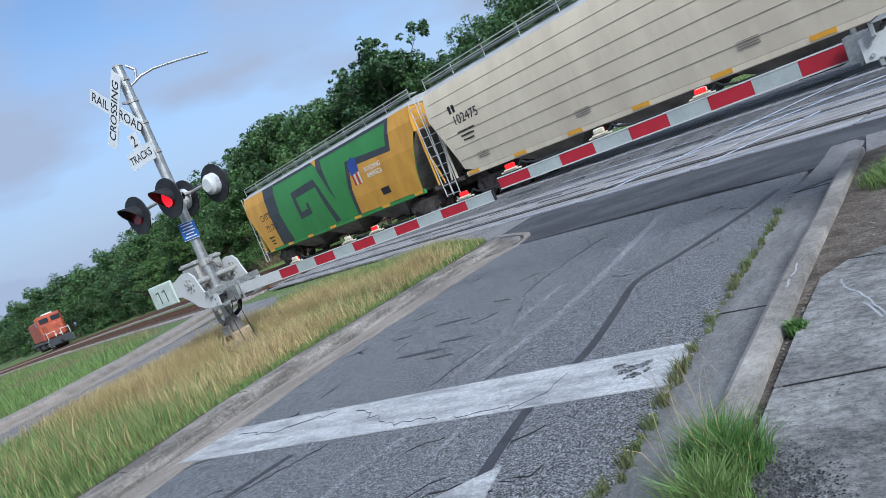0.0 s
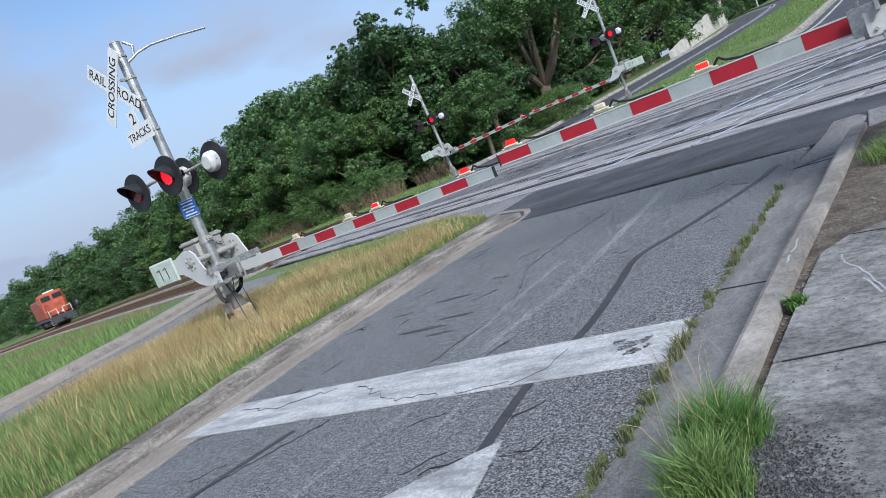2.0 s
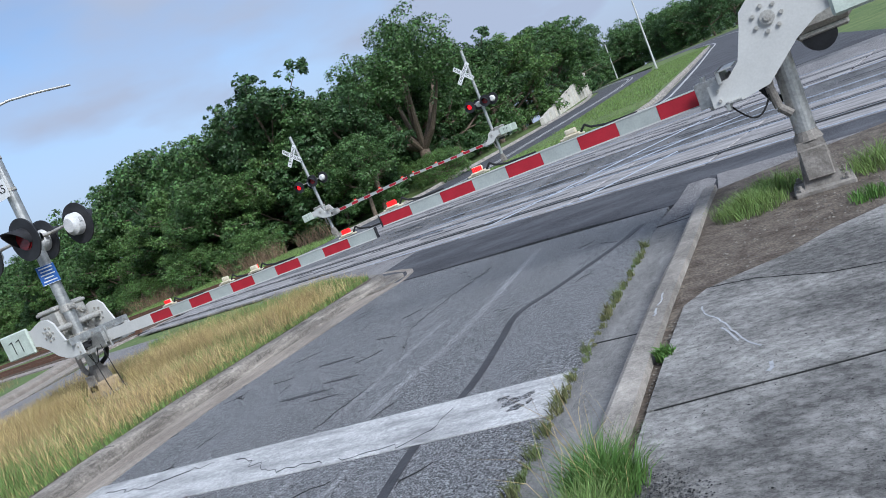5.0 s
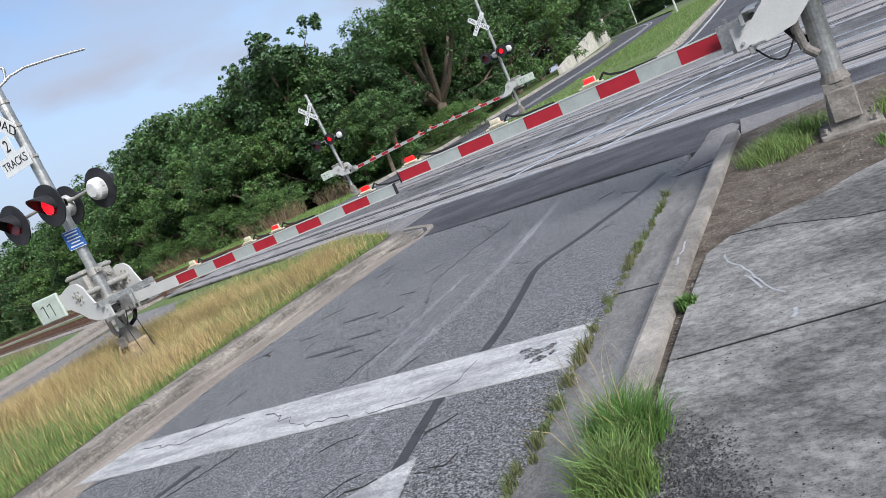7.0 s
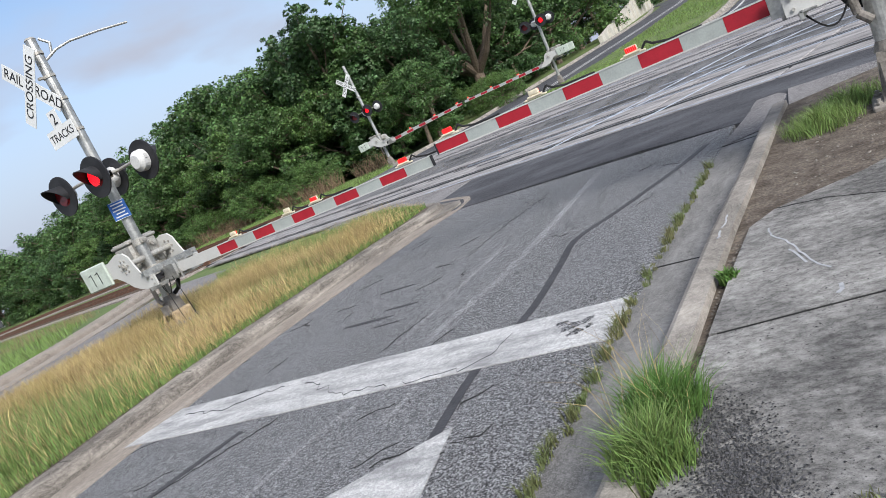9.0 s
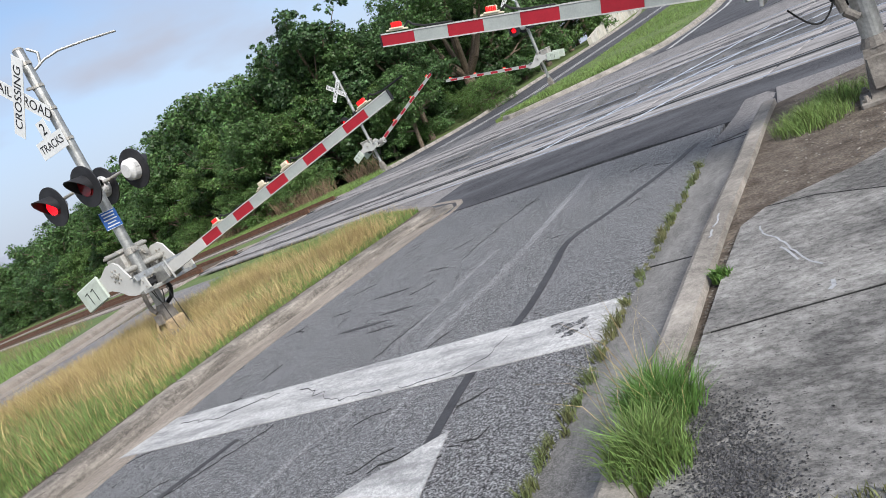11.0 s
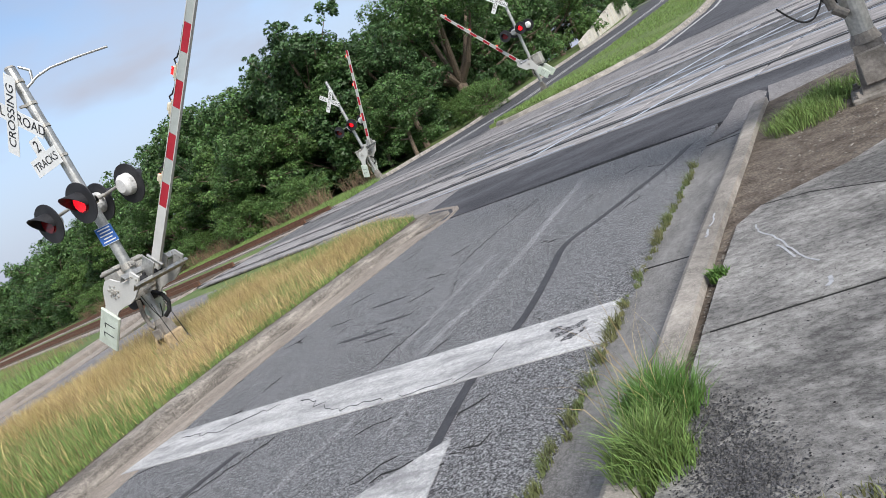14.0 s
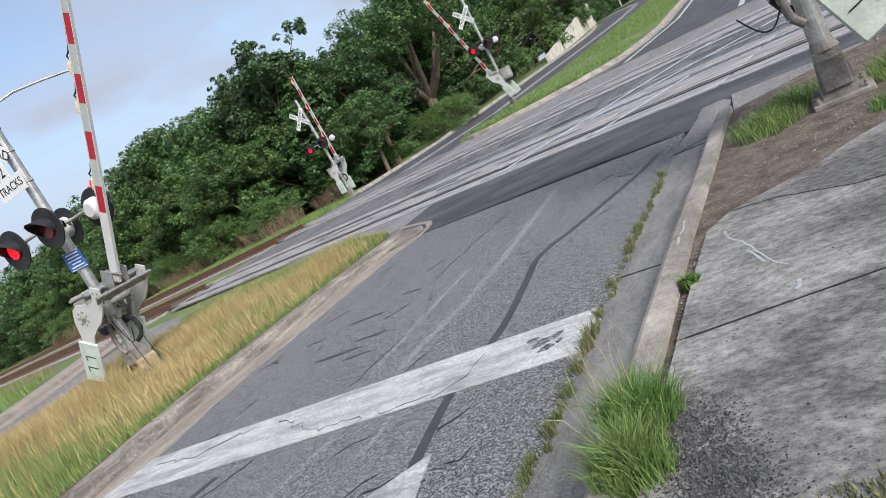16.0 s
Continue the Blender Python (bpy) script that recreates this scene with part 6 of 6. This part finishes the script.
def field_grass():
    rng = np.random.default_rng(12)
    a, b, c = [], [], []
    for i in range(110000):
        y = -12 + 60 * rng.random() ** 1.3
        x = -19.5 - 55 * rng.random() ** 1.5
        if y > 10.5 and x > -19.5 - (y - 8) * 1.0:
            continue
        if y > track_y(x, NEAR_C) - 3.2:
            continue
        g = gz(x, y) - 0.06
        d = noise.noise(Vector((x * 0.12, y * 0.16, 9.0)))
        (b if d > 0.12 and x < -24 else a).append((x, y, g, 1.0))
    blades("field_grass", a, 0.30, 0.010, M_GRASS, "lush green grass on the field beside the line", rng)
    blades("field_dry_grass", b, 0.36, 0.008, M_STRAW, "brownish dry grass on the field beside the line", rng, 0.5)
    for i in range(30000):
        x = -14.0 - 30 * rng.random()
        y = track_y(x, FAR_C) + 2.6 + 5.0 * rng.random()
        if x > -21.5 and y < 33:
            continue
        c.append((x, y, gz(x, y) - 0.06, 0.8))
    for i in range(26000):
        y = 27.6 + 75 * rng.random() ** 1.6
        x = -13.0 + 6.6 * rng.random()
        if y < 29.5 and x > -7.5:
            continue
        c.append((x, y, gz(x, y) + 0.14, 0.6))
    blades("verge_grass", c, 0.24, 0.014, M_GRASS, "rough green grass on the verges beyond the rails", rng)


field_grass()


def brushwood():
    rng = np.random.default_rng(19)
    p = []
    for i in range(9000):
        x = -23.0 - 50 * rng.random()
        y = track_y(x, FAR_C) + 5.2 + 2.6 * rng.random()
        if noise.noise(Vector((x * 0.25, y * 0.25, 1.0))) < -0.05:
            continue
        p.append((x, y, gz(x, y) - 0.06, 1.0))
    blades("brushwood", p, 1.0, 0.012, M_BRUSH, "dry brown brushwood along the edge of the wood", rng, 0.8)


brushwood()


def tufts():
    rng = np.random.default_rng(14)

    def tuft(name, x, y, z, r, n, h, label, material=M_LUSH, w=0.004, lean=0.55):
        p = []
        for i in range(n):
            a, q = rng.random() * 6.283, r * rng.random() ** 0.7
            p.append((x + q * math.cos(a), y + q * math.sin(a), z, 1.0 - 0.4 * q / r))
        o = blades(name, p, h, w, material, label, rng, lean)
        o["kind"] = ""
        o["category"] = "grass tuft"
    tuft("grass_tuft", -0.95, 2.24, 0.13, 0.15, 1500, 0.20, "thick tuft of long green grass growing over the kerb", M_LUSH, 0.0026, 0.9)
    tuft("grass_tuft", -1.0, 2.3, 0.13, 0.24, 44, 0.42, "thin straw stalks rising from the grass tuft", M_DRY, 0.0016, 1.0)
    tuft("grass_tuft", -0.93, 1.94, 0.13, 0.15, 1100, 0.20, "thick tuft of long green grass growing over the kerb", M_GRASS, 0.0026, 0.9)
    tuft("grass_tuft", -0.88, 3.42, 0.14, 0.05, 260, 0.05, "small green weed in the joint behind the kerb", M_LUSH, 0.006, 0.9)
    tuft("grass_tuft", -0.52, 6.25, 0.1, 0.30, 1100, 0.19, "rough grass tuft beside the signal foot", M_GRASS, 0.003, 0.8)
    tuft("grass_tuft", -0.3, 6.75, 0.1, 0.3, 900, 0.17, "rough grass tuft beside the signal foot", M_GRASS, 0.003, 0.8)
    tuft("grass_tuft", 0.5, 6.5, 0.1, 0.3, 700, 0.2, "rough grass tuft behind the signal foot", M_GRASS, 0.003, 0.8)
    tuft("grass_tuft", 0.3, 5.55, 0.1, 0.16, 260, 0.10, "low green tuft on the bare soil", M_LUSH, 0.005)
    for k in range(9):
        tuft("grass_tuft", -0.56 + 0.085 * k + rng.normal() * 0.02, 1.60 + 0.014 * k + rng.normal() * 0.03, 0.146, 0.075, 90, 0.032, "low green grass creeping over the footway", M_WEED, 0.0028, 0.9)
    y = 0.8
    while y < 6.6:
        size = rng.random() ** 2.5
        tuft("gutter_weed", -1.505 + rng.normal() * 0.012, y, 0.0, 0.018 + 0.03 * size, int(18 + 60 * size), 0.022 + 0.085 * size, "small green weed in the joint of the gutter",
             M_WEED, 0.0030, 1.0)
        y += 0.025 + 0.09 * rng.random()


tufts()


def stones():
    rng = np.random.default_rng(15)
    V, F = [], []

    def stone(x, y, z, s):
        i0 = len(V)
        for dx, dy, dz in ((1, 0, 0), (-1, 0, 0), (0, 1, 0), (0, -1, 0), (0, 0, 1), (0, 0, -0.6)):
            k = s * (0.7 + 0.6 * rng.random())
            V.append((x + dx * k, y + dy * k, z + dz * k * 0.7))
        for f in ((0, 2, 4), (2, 1, 4), (1, 3, 4), (3, 0, 4), (2, 0, 5), (1, 2, 5), (3, 1, 5), (0, 3, 5)):
            F.append(tuple(i0 + k for k in f))
    for i in range(1100):
        x, y = -0.7 + 2.2 * rng.random(), 4.5 + 3.2 * rng.random()
        stone(x, y, 0.107, 0.004 + 0.009 * rng.random())
    for i in range(500):
        y = 0.8 + 3.2 * rng.random()
        stone(-0.93 + 0.12 * rng.random(), y, 0.11, 0.004 + 0.006 * rng.random())
    for i in range(200):
        x = -13 + 11 * rng.random()
        stone(x, track_y(x, (NEAR_C + FAR_C) / 2) + rng.normal() * 0.6, 0.0, 0.012 + 0.02 * rng.random())
    grit_from = len(F)
    for i in range(5200):
        u = rng.random() ** 1.4
        stone(-0.60 - 0.22 * u + 0.09 * rng.normal(), 1.70 + 0.55 * u + 0.08 * rng.normal(), 0.147, 0.0016 + 0.0036 * rng.random())
    for i in range(260):
        stone(-0.8 + 1.6 * rng.random(), 1.4 + 2.2 * rng.random(), 0.146, 0.002 + 0.004 * rng.random())
    gm = bpy.data.meshes.new("grit")
    gm.from_pydata(V, [], F[grit_from:])
    gm.materials.append(M_GRIT)
    tagged(new("grit", gm), "dark loose grit spread on the concrete footway", "grit", kind="stuff")
    F = F[:grit_from]
    me = bpy.data.meshes.new("loose_stones")
    me.from_pydata(V, [], F)
    me.materials.append(M_STONE)
    tagged(new("loose_stones", me), "scattered pale loose stones on soil and paving", "stones", kind="stuff")


stones()


def street_lamp(x, y, h, arm):
    root = thing("street_lamp", pose(x, y, gz(x, y)), "tall pale street lamp pole beside the valley road", "street lamp", "street lamps")
    b = B()
    rod(b, (0, 0, -0.2), (0, 0, h), 0.13, 0.08, 10)
    part("pole", b, M_LGREY, root)
    b = B()
    rod(b, (0, 0, h), (arm, 0, h + 0.3), 0.05, 0.04, 8)
    part("arm", b, M_LGREY, root)
    b = B()
    box(b, (arm, 0, h + 0.28), (0.7, 0.3, 0.14), bevel=0.03)
    part("lantern", b, M_ALU, root)


street_lamp(-12.4, 94.0, 11.5, -1.2)
street_lamp(-26.0, 142.0, 8.5, -1.2)


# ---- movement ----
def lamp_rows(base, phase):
    """Half turns that imitate switching: lit face out for a flash, dark face between."""
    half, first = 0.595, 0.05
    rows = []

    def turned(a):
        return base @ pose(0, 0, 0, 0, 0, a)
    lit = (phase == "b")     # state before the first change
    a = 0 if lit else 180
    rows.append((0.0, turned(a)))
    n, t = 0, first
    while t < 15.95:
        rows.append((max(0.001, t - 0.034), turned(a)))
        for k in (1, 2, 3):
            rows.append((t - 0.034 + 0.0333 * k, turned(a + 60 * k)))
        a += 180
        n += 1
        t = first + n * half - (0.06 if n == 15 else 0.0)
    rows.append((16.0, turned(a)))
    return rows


def motions():
    for wagon, s0 in WAGONS:
        walk(wagon, [(t, on_far_line(s0 + TRAIN_SPEED * t)) for t in (0.0, 4.0, 8.0, 12.0, 16.0)])
    for gate, s, rows in ((M1_gate, 1, ((0, 0), (9.4, 0), (9.9, 1.0), (11.3, 12.6), (12.0, 20.6), (12.5, 26.6), (14.0, 41.5), (14.5, 46.2), (15.0, 51), (16.0, 60.8))),
                          (M4_gate, -1, ((0, 0), (9.4, 0), (9.9, 2.0), (11.3, 22.5), (12.5, 38), (13.5, 46), (14.5, 55), (16.0, 67))),
                          (M2_gate, 1, ((0, 0), (9.4, 0), (9.9, 2.0), (11.3, 27), (12.5, 47), (14.0, 70.8), (14.5, 76.4), (16.0, 88))),
                          (M3_gate, -1, ((0, 0), (9.4, 0), (9.9, 1.5), (11.3, 19), (12.5, 36.4), (14.0, 54.6), (14.5, 60), (16.0, 73.6)))):
        z = gate.matrix_basis.translation.z
        walk(gate, [(t, pose(0, 0, z, 0, -s * a, 0)) for t, a in rows])
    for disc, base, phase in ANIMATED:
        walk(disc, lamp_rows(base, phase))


motions()
